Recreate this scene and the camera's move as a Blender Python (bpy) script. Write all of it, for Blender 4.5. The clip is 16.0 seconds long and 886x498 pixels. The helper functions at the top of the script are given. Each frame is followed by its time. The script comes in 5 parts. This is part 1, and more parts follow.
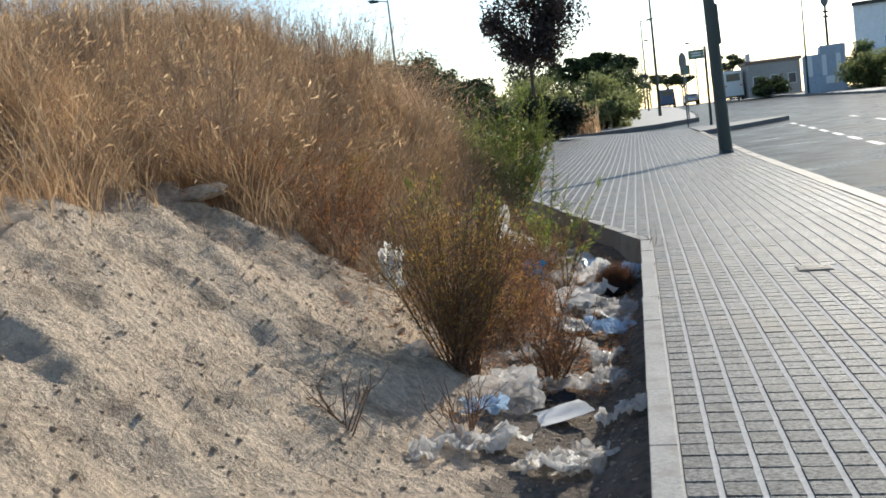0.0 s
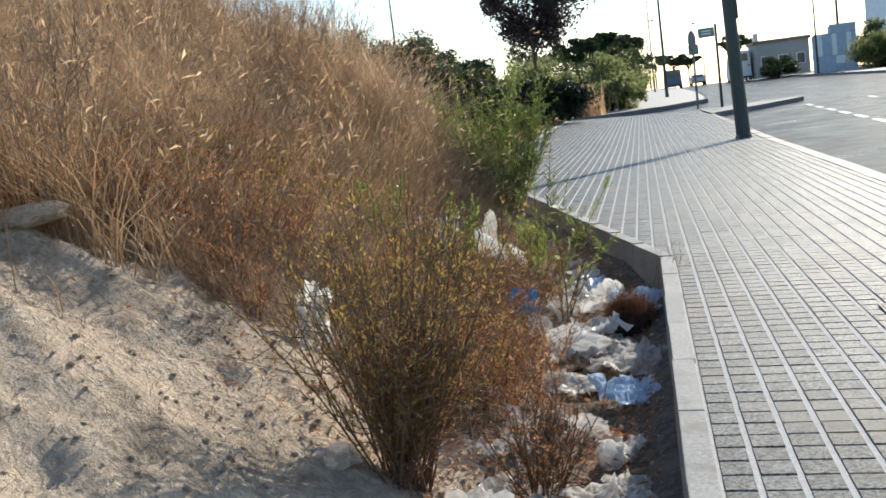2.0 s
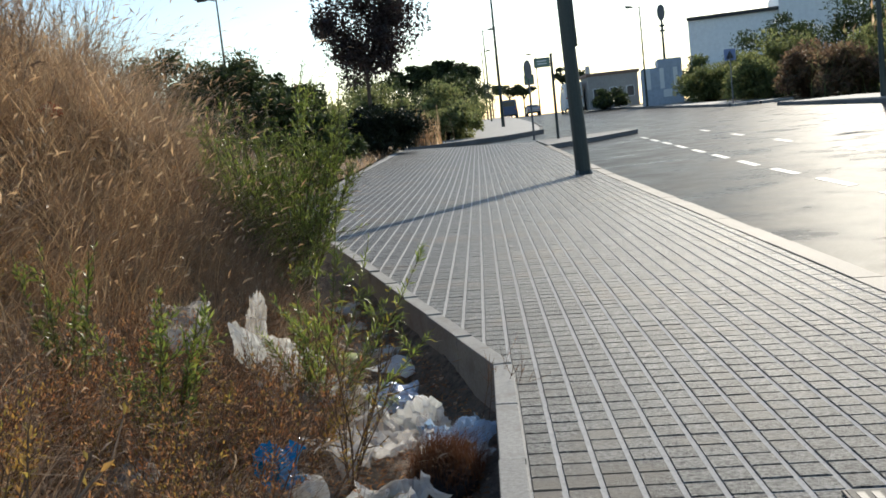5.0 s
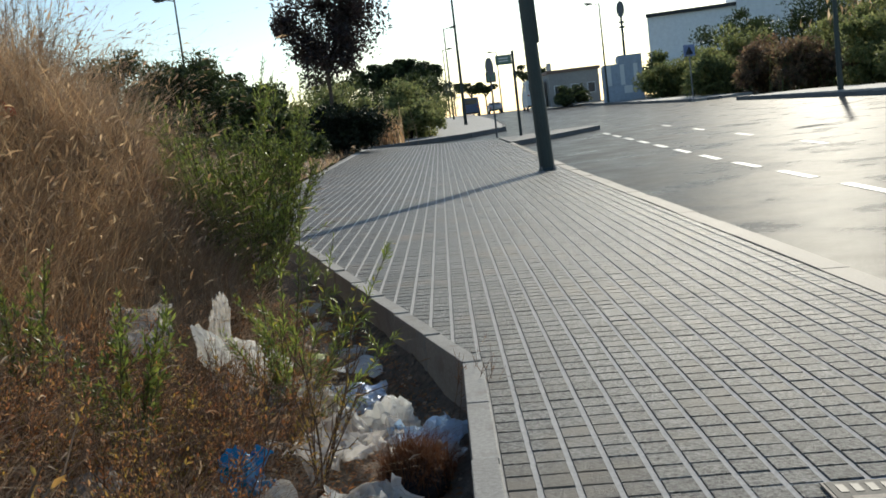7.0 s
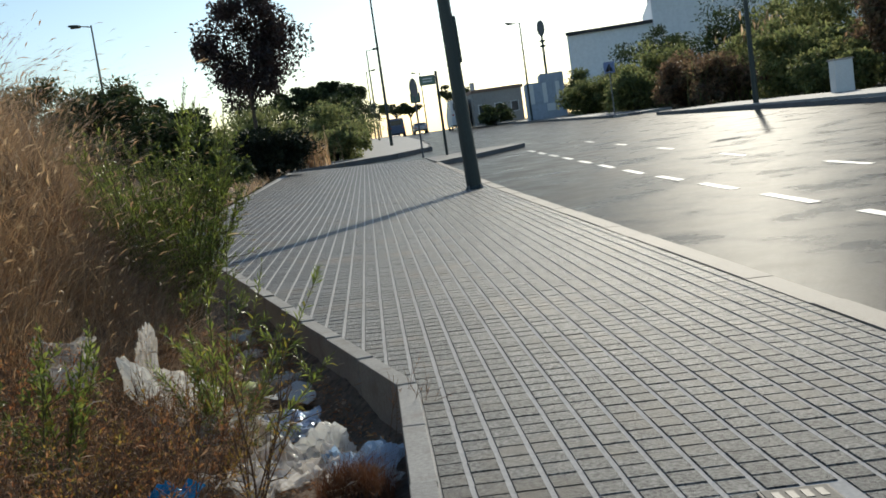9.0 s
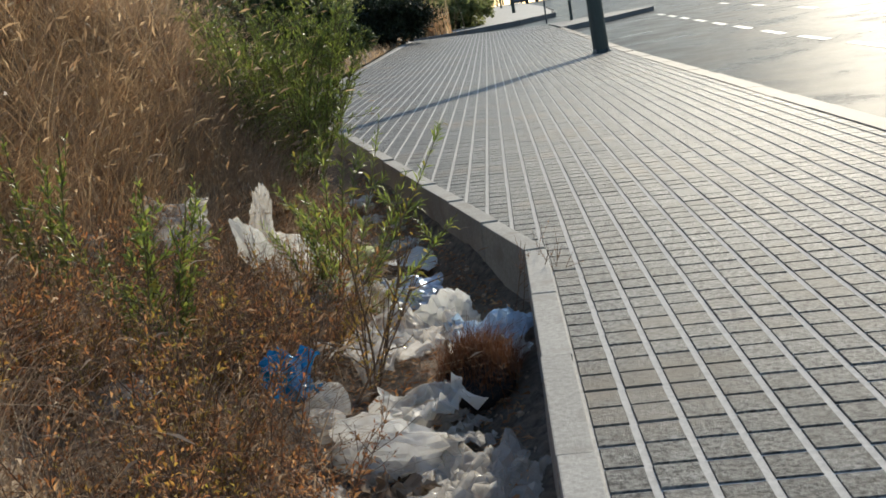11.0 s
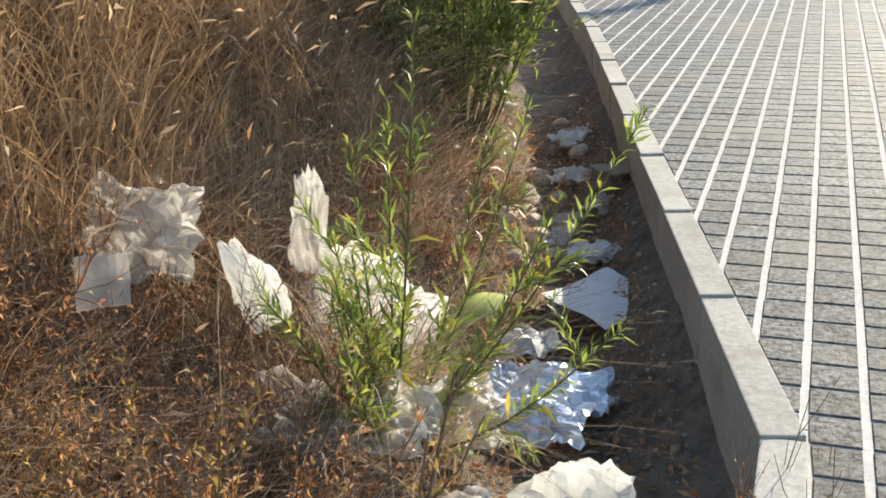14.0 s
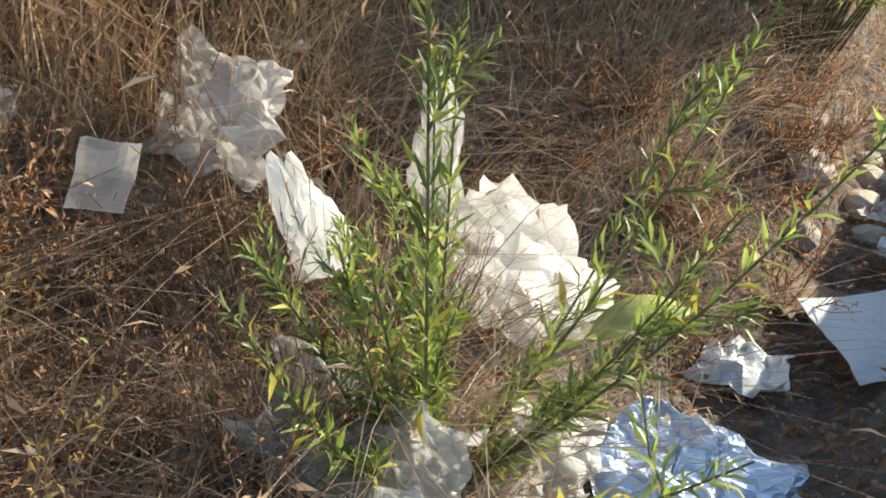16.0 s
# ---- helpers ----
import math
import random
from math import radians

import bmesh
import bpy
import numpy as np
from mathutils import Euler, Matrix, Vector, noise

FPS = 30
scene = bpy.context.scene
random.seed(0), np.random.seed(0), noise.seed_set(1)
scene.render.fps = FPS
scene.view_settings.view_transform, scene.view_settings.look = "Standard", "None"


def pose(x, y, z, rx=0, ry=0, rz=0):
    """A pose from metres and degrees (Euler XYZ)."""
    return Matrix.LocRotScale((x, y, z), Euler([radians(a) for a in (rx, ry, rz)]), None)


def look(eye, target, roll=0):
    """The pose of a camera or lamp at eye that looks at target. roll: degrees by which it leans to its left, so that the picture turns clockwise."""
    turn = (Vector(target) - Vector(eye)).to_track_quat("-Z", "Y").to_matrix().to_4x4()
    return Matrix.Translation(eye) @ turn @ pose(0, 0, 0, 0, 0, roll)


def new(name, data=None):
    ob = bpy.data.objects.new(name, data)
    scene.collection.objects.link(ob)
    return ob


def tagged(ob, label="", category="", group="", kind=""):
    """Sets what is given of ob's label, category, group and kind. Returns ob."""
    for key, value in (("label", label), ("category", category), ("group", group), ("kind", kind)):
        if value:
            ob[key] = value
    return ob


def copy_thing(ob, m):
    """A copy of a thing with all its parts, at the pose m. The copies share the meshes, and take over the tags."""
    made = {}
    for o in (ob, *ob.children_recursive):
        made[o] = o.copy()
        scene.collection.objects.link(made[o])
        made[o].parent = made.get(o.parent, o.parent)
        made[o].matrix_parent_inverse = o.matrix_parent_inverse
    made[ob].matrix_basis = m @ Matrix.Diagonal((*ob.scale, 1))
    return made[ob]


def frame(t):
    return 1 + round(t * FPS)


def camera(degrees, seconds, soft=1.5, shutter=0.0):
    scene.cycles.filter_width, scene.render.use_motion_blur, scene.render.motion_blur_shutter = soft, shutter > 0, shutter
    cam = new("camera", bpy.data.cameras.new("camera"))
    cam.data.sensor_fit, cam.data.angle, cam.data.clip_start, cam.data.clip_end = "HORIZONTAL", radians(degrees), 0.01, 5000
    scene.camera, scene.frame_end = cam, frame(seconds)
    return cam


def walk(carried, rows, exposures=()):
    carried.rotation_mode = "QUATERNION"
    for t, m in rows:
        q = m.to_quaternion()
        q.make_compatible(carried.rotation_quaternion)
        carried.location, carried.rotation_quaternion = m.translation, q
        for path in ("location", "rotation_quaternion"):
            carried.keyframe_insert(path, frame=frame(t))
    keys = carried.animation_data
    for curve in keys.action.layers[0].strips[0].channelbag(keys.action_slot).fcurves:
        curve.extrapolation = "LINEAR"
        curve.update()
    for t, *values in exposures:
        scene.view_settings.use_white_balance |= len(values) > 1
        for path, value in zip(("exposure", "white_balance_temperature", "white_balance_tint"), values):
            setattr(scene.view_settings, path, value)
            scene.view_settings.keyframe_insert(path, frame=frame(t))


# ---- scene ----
cam = camera(46.5, 16.0, soft=1.7)
PATH = [
    (0, (0.057, -0.028, 0.923), (-0.315, 1.925, 0.704), -6.9),
    (0.5, (0.028, 0.386, 0.914), (-0.217, 2.357, 0.678), -7.9),
    (1, (0.033, 0.77, 0.928), (-0.34, 2.713, 0.633), -7.3),
    (1.5, (0.031, 1.11, 0.908), (-0.48, 3.026, 0.652), -7.3),
    (2, (0.001, 1.534, 0.935), (-0.384, 3.481, 0.684), -7.2),
    (2.5, (0.005, 1.96, 0.966), (-0.44, 3.9, 0.768), -8.8),
    (3, (0.051, 2.367, 0.918), (-0.223, 4.337, 0.708), -7.2),
    (3.5, (0.066, 2.753, 0.951), (-0.116, 4.734, 0.745), -8.1),
    (4, (0.094, 3.067, 0.978), (-0.169, 5.038, 0.771), -6.9),
    (4.5, (0.077, 3.291, 0.952), (-0.084, 5.269, 0.707), -7.0),
    (4.7, (0.076, 3.37, 0.968), (-0.022, 5.354, 0.732), -6.1),
    (7, (0.062, 3.468, 0.954), (0.056, 5.453, 0.706), -6.9),
    (7.5, (0.061, 3.496, 0.958), (0.122, 5.482, 0.731), -7.7),
    (8, (0.06, 3.504, 0.96), (0.146, 5.489, 0.729), -8.0),
    (8.5, (0.06, 3.507, 0.964), (0.174, 5.493, 0.754), -7.9),
    (9, (0.058, 3.497, 0.954), (0.193, 5.479, 0.727), -8.2),
    (9.5, (0.046, 3.522, 0.934), (0.146, 5.501, 0.669), -7.2),
    (10, (0.032, 3.568, 0.908), (0.075, 5.54, 0.578), -6.6),
    (10.2, (0.022, 3.596, 0.894), (0.043, 5.561, 0.524), -7.2),
    (12.3, (0.058, 4.574, 0.844), (-0.479, 6.396, 0.217), -5.66),
    (12.5, (0.051, 4.736, 0.847), (-0.526, 6.517, 0.142), -4.45),
    (13, (0.079, 5.095, 0.847), (-0.543, 6.873, 0.172), -5.23),
    (13.5, (0.089, 5.456, 0.869), (-0.475, 7.256, 0.203), -4.25),
    (14, (0.133, 5.823, 0.895), (-0.531, 7.593, 0.240), -4.89),
    (14.5, (0.176, 6.082, 0.886), (-0.642, 7.795, 0.256), -5.27),
    (15, (0.159, 6.340, 0.858), (-0.684, 7.997, 0.121), -3.86),
    (15.5, (0.185, 6.526, 0.838), (-0.843, 8.026, 0.006), -4.12),
    (16, (0.243, 6.720, 0.825), (-1.058, 7.943, -0.077), -1.37),
]
EXPOSURES = [(0.0, 0.42, 6680, 7), (1.5, 0.45, 6680, 7), (2.0, 0.65, 6680, 7), (2.5, 0.8, 6680, 7), (3.0, 0.6, 6680, 7), (3.5, 0.42, 6750, 7), (4.0, 0.2, 6800, 7), (4.5, 0.3, 6800, 7), (4.7, 0.25, 6800, 7), (7.0, -0.1, 6800, 4.5), (10.2, -0.2, 6850, 5), (12.3, 1.24, 7450, 7), (14.5, 1.2, 7350, 6), (16.0, 1.28, 7000, 4)]
walk(cam, [(t, look(eye, target, roll)) for t, eye, target, roll in PATH], EXPOSURES)

# ---- world and sun ----
SUN_AZ, SUN_EL = 21.0, 25.5   # degrees: clockwise from +y, above the horizon
world = bpy.data.worlds.new("sky")
scene.world = world
world.use_nodes = True
wn = world.node_tree.nodes
sky = wn.new("ShaderNodeTexSky")
sky.sky_type, sky.sun_disc = "NISHITA", False
sky.sun_elevation, sky.sun_rotation = radians(SUN_EL), radians(SUN_AZ)
sky.air_density, sky.dust_density, sky.ozone_density = 1.0, 0.45, 3.0
world.node_tree.links.new(sky.outputs[0], wn["Background"].inputs[0])
wn["Background"].inputs[1].default_value = 0.15
sun = new("sun", bpy.data.lights.new("sun", "SUN"))
sun.data.energy, sun.data.angle, sun.data.color = 4.2, radians(0.6), (1.0, 0.93, 0.83)
sun.matrix_world = look((30 * math.sin(radians(SUN_AZ)), 30 * math.cos(radians(SUN_AZ)), 30 * math.tan(radians(SUN_EL))), (0, 0, 0))

# ---- materials ----


def wire(nt, a, b):
    nt.links.new(a, b)


def ramp(nt, fac, stops):
    r = nt.nodes.new("ShaderNodeValToRGB")
    els = r.color_ramp.elements
    while len(els) < len(stops):
        els.new(0.5)
    for e, (p, c) in zip(els, stops):
        e.position, e.color = p, (*c, 1)
    wire(nt, fac, r.inputs[0])
    return r.outputs[0]


def mixed(nt, fac, a, b, mode="MIX"):
    m = nt.nodes.new("ShaderNodeMix")
    m.data_type, m.blend_type = "RGBA", mode
    for sock, v in ((m.inputs[0], fac), (m.inputs[6], a), (m.inputs[7], b)):
        if hasattr(v, "links"):
            wire(nt, v, sock)
        elif isinstance(v, tuple):
            sock.default_value = (*v, 1)
        else:
            sock.default_value = v
    return m.outputs[2]


def noise_tex(nt, scale, detail=4.0, rough=0.6, space="Object"):
    tc = nt.nodes.new("ShaderNodeTexCoord")
    n = nt.nodes.new("ShaderNodeTexNoise")
    n.inputs["Scale"].default_value, n.inputs["Detail"].default_value, n.inputs["Roughness"].default_value = scale, detail, rough
    if space == "World":
        g = nt.nodes.new("ShaderNodeNewGeometry")
        wire(nt, g.outputs["Position"], n.inputs["Vector"])
    else:
        wire(nt, tc.outputs["Object"], n.inputs["Vector"])
    return n.outputs["Fac"]


def surface(name, dark, light, big=0.6, fine=40.0, rough=0.85, bump=0.3, bump_dist=0.01, spread=0.5, island=0.0, per_object=0.0, metal=0.0, spec=0.5, stain=None, weight=0.55, gloss=None):
    """Two scales of noise between two colours, with fine relief."""
    m = bpy.data.materials.new(name)
    m.use_nodes = True
    nt = m.node_tree
    b = nt.nodes["Principled BSDF"]
    nb, nf = noise_tex(nt, big, 5, 0.6, "World"), noise_tex(nt, fine, 6, 0.7, "World")
    base = ramp(nt, nb, [(0.3, dark), (0.7, light)])
    mid = tuple((p + q) / 2 for p, q in zip(dark, light))
    grain = ramp(nt, nf, [(0.37, tuple(max(0.0, v * (1 - spread)) for v in mid)), (0.5, mid), (0.64, tuple(min(1, v * (1 + spread)) for v in mid))])
    col = mixed(nt, weight, base, grain)
    if stain:
        col = mixed(nt, ramp(nt, noise_tex(nt, stain[1], 6, 0.65, "World"), [(0.52, (0, 0, 0)), (0.66, (1, 1, 1))]), col, stain[0])
    if island or per_object:
        if island:
            src = nt.nodes.new("ShaderNodeNewGeometry").outputs["Random Per Island"]
        else:
            src = nt.nodes.new("ShaderNodeObjectInfo").outputs["Random"]
        k = island or per_object
        col = mixed(nt, 1.0, col, ramp(nt, src, [(0, (1 - k, 1 - k, 1 - k)), (1, (1 + k * 0.3, 1 + k * 0.3, 1 + k * 0.3))]), "MULTIPLY")
    wire(nt, col, b.inputs["Base Color"])
    b.inputs["Roughness"].default_value, b.inputs["Metallic"].default_value = rough, metal
    b.inputs["Specular IOR Level"].default_value = spec
    if gloss:
        worn = noise_tex(nt, gloss[0], 7, 0.68, "World")
        wire(nt, ramp(nt, worn, [(0.36, (gloss[1],) * 3), (0.62, (gloss[2],) * 3)]), b.inputs["Roughness"])
    if bump:
        bn = nt.nodes.new("ShaderNodeBump")
        bn.inputs["Strength"].default_value, bn.inputs["Distance"].default_value = bump, bump_dist
        wire(nt, nf, bn.inputs["Height"])
        wire(nt, bn.outputs[0], b.inputs["Normal"])
    return m


def leafy(name, cols, rough=0.55, through_light=0.35, tint=(1.0, 1.0, 1.0)):
    """Thin leaves or straw: each piece takes its own tone, and lets some light through."""
    m = bpy.data.materials.new(name)
    m.use_nodes = True
    nt = m.node_tree
    b = nt.nodes["Principled BSDF"]
    src = nt.nodes.new("ShaderNodeNewGeometry").outputs["Random Per Island"]
    n = len(cols)
    col = ramp(nt, src, [(i / max(1, n - 1), c) for i, c in enumerate(cols)])
    patch = noise_tex(nt, 2.5, 3, 0.6, "World")
    col = mixed(nt, 1.0, col, ramp(nt, patch, [(0.36, (0.55, 0.55, 0.55)), (0.62, (1.25, 1.2, 1.1))]), "MULTIPLY")
    wire(nt, col, b.inputs["Base Color"])
    b.inputs["Roughness"].default_value = rough
    b.inputs["Specular IOR Level"].default_value = 0.35
    t = nt.nodes.new("ShaderNodeBsdfTranslucent")
    wire(nt, mixed(nt, 1.0, col, tint, "MULTIPLY"), t.inputs[0])
    mx = nt.nodes.new("ShaderNodeMixShader")
    mx.inputs[0].default_value = through_light
    wire(nt, b.outputs[0], mx.inputs[1])
    wire(nt, t.outputs[0], mx.inputs[2])
    wire(nt, mx.outputs[0], nt.nodes["Material Output"].inputs[0])
    return m


def film_plastic(name, col, rough=0.3, clear=0.25, glow_through=0.4, dirt=(0.3, 0.26, 0.2)):
    """Thin crumpled plastic: glossy, partly see-through, dusty."""
    m = bpy.data.materials.new(name)
    m.use_nodes = True
    nt = m.node_tree
    b = nt.nodes["Principled BSDF"]
    n = noise_tex(nt, 9.0, 6, 0.7, "World")
    c = mixed(nt, ramp(nt, n, [(0.5, (0, 0, 0)), (0.72, (0.7, 0.7, 0.7))]), col, dirt)
    wire(nt, c, b.inputs["Base Color"])
    b.inputs["Roughness"].default_value = rough
    bn = nt.nodes.new("ShaderNodeBump")
    bn.inputs["Strength"].default_value, bn.inputs["Distance"].default_value = 0.45, 0.008
    vor = nt.nodes.new("ShaderNodeTexVoronoi")
    vor.feature, vor.inputs["Scale"].default_value = "DISTANCE_TO_EDGE", 34.0
    wv = nt.nodes.new("ShaderNodeVectorMath")
    wv.operation = "MULTIPLY_ADD"
    wv.inputs[1].default_value = (0.12, 0.12, 0.12)
    ncol = nt.nodes.new("ShaderNodeTexNoise")
    ncol.inputs["Scale"].default_value = 9.0
    wire(nt, ncol.outputs["Color"], wv.inputs[0])
    wire(nt, nt.nodes.new("ShaderNodeNewGeometry").outputs["Position"], wv.inputs[2])
    wire(nt, wv.outputs[0], vor.inputs["Vector"])
    wire(nt, vor.outputs["Distance"], bn.inputs["Height"])
    wire(nt, bn.outputs[0], b.inputs["Normal"])
    t = nt.nodes.new("ShaderNodeBsdfTranslucent")
    wire(nt, c, t.inputs[0])
    mx = nt.nodes.new("ShaderNodeMixShader")
    mx.inputs[0].default_value = glow_through
    wire(nt, b.outputs[0], mx.inputs[1])
    wire(nt, t.outputs[0], mx.inputs[2])
    tr = nt.nodes.new("ShaderNodeBsdfTransparent")
    m2 = nt.nodes.new("ShaderNodeMixShader")
    m2.inputs[0].default_value = clear
    wire(nt, mx.outputs[0], m2.inputs[1])
    wire(nt, tr.outputs[0], m2.inputs[2])
    wire(nt, m2.outputs[0], nt.nodes["Material Output"].inputs[0])
    return m


M_SOIL = surface("dry_soil", (0.48, 0.37, 0.27), (0.76, 0.62, 0.475), 2.6, 30, 0.95, 1.0, 0.05, 0.45, spec=0.1, stain=((0.29, 0.235, 0.18), 3.2))
M_TANGLE = leafy("grey_dead_stalks", [(0.25, 0.188, 0.144), (0.45, 0.356, 0.269), (0.338, 0.237, 0.175), (0.688, 0.575, 0.45), (0.375, 0.25, 0.175)], 0.6, 0.5, (1.0, 0.92, 0.82))
# dark ditch soil, with shade worked into its colour
M_DITCHSHADE = surface("shaded_ditch_soil", (0.15, 0.125, 0.10), (0.28, 0.235, 0.195), 2.5, 26, 0.95, 1.0, 0.05, 0.7, spec=0.1, stain=((0.28, 0.235, 0.19), 4.0))
M_ASPHALT = surface("worn_asphalt", (0.026, 0.025, 0.023), (0.06, 0.057, 0.052), 0.35, 40, 0.4, 0.16, 0.01, 0.95, spec=0.009, weight=0.6, stain=((0.085, 0.075, 0.064), 0.9), gloss=(0.8, 0.24, 0.42))
M_EARTH = surface("far_ground", (0.12, 0.10, 0.07), (0.22, 0.18, 0.12), 0.15, 3, 0.95, 0.3, 0.05, 0.3, spec=0.1)
M_PAD = surface("washed_concrete_tile", (0.105, 0.107, 0.104), (0.185, 0.18, 0.168), 0.9, 72, 0.46, 1.0, 0.006, 1.0, per_object=0.26, spec=0.065, stain=((0.19, 0.165, 0.135), 1.3), weight=0.82)
M_PAD_FAR = surface("washed_concrete_tile_joined", (0.105, 0.107, 0.104), (0.185, 0.18, 0.168), 0.9, 72, 0.46, 1.0, 0.006, 1.0, island=0.22, spec=0.065, stain=((0.19, 0.165, 0.135), 1.3), weight=0.82)
M_JOINT = surface("cement_joint", (0.42, 0.41, 0.39), (0.60, 0.58, 0.545), 1.2, 60, 0.9, 0.4, 0.003, 0.25, spec=0.05)
M_KERB = surface("kerb_concrete", (0.28, 0.27, 0.25), (0.44, 0.42, 0.385), 2.2, 70, 0.85, 0.5, 0.004, 0.3, per_object=0.12, spec=0.25, stain=((0.28, 0.26, 0.23), 5.0))
M_GRANITE = surface("road_kerb_concrete", (0.19, 0.16, 0.13), (0.29, 0.25, 0.205), 1.4, 80, 0.7, 0.4, 0.004, 0.3, per_object=0.12)
M_DARKKERB = surface("dark_kerb_concrete", (0.10, 0.10, 0.10), (0.2, 0.195, 0.19), 1.0, 30, 0.8, 0.4, 0.005, 0.3)
M_PALEPAVE = surface("pale_pavement", (0.30, 0.29, 0.27), (0.42, 0.40, 0.37), 0.5, 9, 0.8, 0.2, 0.005, 0.25)
M_PAINT = surface("road_paint", (0.34, 0.34, 0.32), (0.56, 0.56, 0.53), 1.0, 22, 0.6, 0.2, 0.003, 0.4)
M_POLE = surface("dark_green_paint", (0.018, 0.03, 0.028), (0.035, 0.05, 0.046), 1.5, 30, 0.45, 0.1, 0.002, 0.3)
M_STEEL = surface("galvanised_steel", (0.2, 0.2, 0.2), (0.32, 0.32, 0.32), 2, 30, 0.5, 0.1, 0.002, 0.2, metal=0.6)
M_SIGNBACK = surface("grey_sign_back", (0.10, 0.105, 0.11), (0.16, 0.165, 0.17), 2, 20, 0.5, 0.05, 0.002, 0.2)
M_SIGNGREEN = surface("green_sign", (0.12, 0.20, 0.15), (0.2, 0.3, 0.22), 2, 20, 0.5, 0.05, 0.002, 0.2)
M_SIGNBLUE = surface("blue_sign", (0.16, 0.22, 0.4), (0.22, 0.28, 0.48), 2, 20, 0.4, 0.05, 0.002, 0.2)
M_WHITE = surface("white_paint", (0.68, 0.68, 0.66), (0.82, 0.82, 0.80), 1, 20, 0.6, 0.1, 0.002, 0.1)
M_RENDER = surface("pale_render", (0.50, 0.50, 0.49), (0.64, 0.63, 0.61), 0.2, 4, 0.85, 0.1, 0.01, 0.12)
# wall colour raised almost to white in place of distance haze
M_HAZEWALL = surface("haze_pale_cladding", (0.78, 0.80, 0.82), (0.86, 0.88, 0.89), 0.15, 3, 0.7, 0.1, 0.01, 0.1)
M_HOUSE = surface("weathered_render", (0.30, 0.28, 0.26), (0.42, 0.40, 0.37), 0.3, 4, 0.85, 0.1, 0.01, 0.15)
M_BLUEWALL = surface("blue_grey_wall", (0.32, 0.37, 0.44), (0.50, 0.54, 0.60), 0.3, 4, 0.8, 0.1, 0.01, 0.2)
M_ROOF = surface("roof_tile", (0.20, 0.13, 0.10), (0.30, 0.2, 0.15), 0.6, 6, 0.85, 0.3, 0.02, 0.25)
M_DARK = surface("dark_gap", (0.02, 0.02, 0.022), (0.04, 0.04, 0.045), 2, 20, 0.6, 0.1, 0.002, 0.3)
M_GLASS = surface("dark_glazing", (0.03, 0.035, 0.04), (0.06, 0.065, 0.07), 2, 20, 0.12, 0.0, 0.002, 0.2)
M_CARBLUE = surface("blue_car_paint", (0.04, 0.07, 0.14), (0.06, 0.1, 0.2), 2, 20, 0.3, 0.0, 0.002, 0.1)
M_CARGREY = surface("silver_car_paint", (0.35, 0.36, 0.38), (0.45, 0.46, 0.48), 2, 20, 0.3, 0.0, 0.002, 0.1, metal=0.5)
M_TYRE = surface("tyre_rubber", (0.012, 0.012, 0.012), (0.03, 0.03, 0.03), 4, 40, 0.8, 0.1, 0.003, 0.2)
M_IRON = surface("cast_iron_cover", (0.05, 0.048, 0.045), (0.12, 0.115, 0.105), 8, 120, 0.75, 0.3, 0.002, 0.4, metal=0.3)
M_STRAW = leafy("dry_straw", [(0.324, 0.222, 0.15), (0.552, 0.414, 0.282), (0.42, 0.282, 0.186), (0.816, 0.672, 0.492), (0.456, 0.3, 0.198)], 0.5, 0.55, (1.0, 0.92, 0.8))
M_DRYLEAF = leafy("dead_brown_leaves", [(0.283, 0.153, 0.0826), (0.519, 0.277, 0.142), (0.354, 0.218, 0.118), (0.661, 0.472, 0.295), (0.448, 0.195, 0.106)], 0.6, 0.5, (1.0, 0.8, 0.6))
M_DRYTWIG = surface("dead_twigs", (0.14, 0.085, 0.055), (0.28, 0.18, 0.115), 5, 80, 0.85, 0.2, 0.002, 0.4, island=0.4, spec=0.2)
M_OLIVE = leafy("half_dry_leaves", [(0.324, 0.27, 0.101), (0.459, 0.324, 0.121), (0.54, 0.311, 0.135), (0.338, 0.324, 0.108)], 0.6, 0.5, (1.0, 0.95, 0.6))
M_INULA = leafy("fresh_green_leaves", [(0.168, 0.23, 0.0784), (0.269, 0.347, 0.112), (0.134, 0.19, 0.0672), (0.403, 0.47, 0.168), (0.224, 0.28, 0.0952)], 0.36, 0.45, (1.1, 1.1, 0.65))
M_YELLOW = leafy("yellowing_leaves", [(0.42, 0.36, 0.06), (0.5, 0.42, 0.1), (0.34, 0.33, 0.07)], 0.5, 0.45)
M_PALELEAF = leafy("pale_green_leaf", [(0.46, 0.52, 0.2), (0.5, 0.56, 0.24)], 0.5, 0.5)
M_STEM = surface("green_brown_stem", (0.09, 0.075, 0.035), (0.16, 0.13, 0.06), 6, 80, 0.7, 0.1, 0.002, 0.3, spec=0.3)
M_SHRUB = leafy("dark_shrub_leaves", [(0.045, 0.07, 0.028), (0.07, 0.10, 0.04), (0.10, 0.125, 0.045), (0.06, 0.08, 0.035)], 0.5, 0.35)
M_BLACKSHRUB = leafy("clipped_shrub_leaves", [(0.015, 0.024, 0.014), (0.025, 0.036, 0.018), (0.035, 0.045, 0.02)], 0.55, 0.15)
M_PURPLE = leafy("plum_leaves", [(0.045, 0.036, 0.038), (0.075, 0.05, 0.052), (0.04, 0.036, 0.036), (0.09, 0.07, 0.066)], 0.5, 0.2)
M_PINE = leafy("pine_needles", [(0.03, 0.05, 0.022), (0.045, 0.07, 0.03), (0.06, 0.085, 0.035)], 0.6, 0.2)
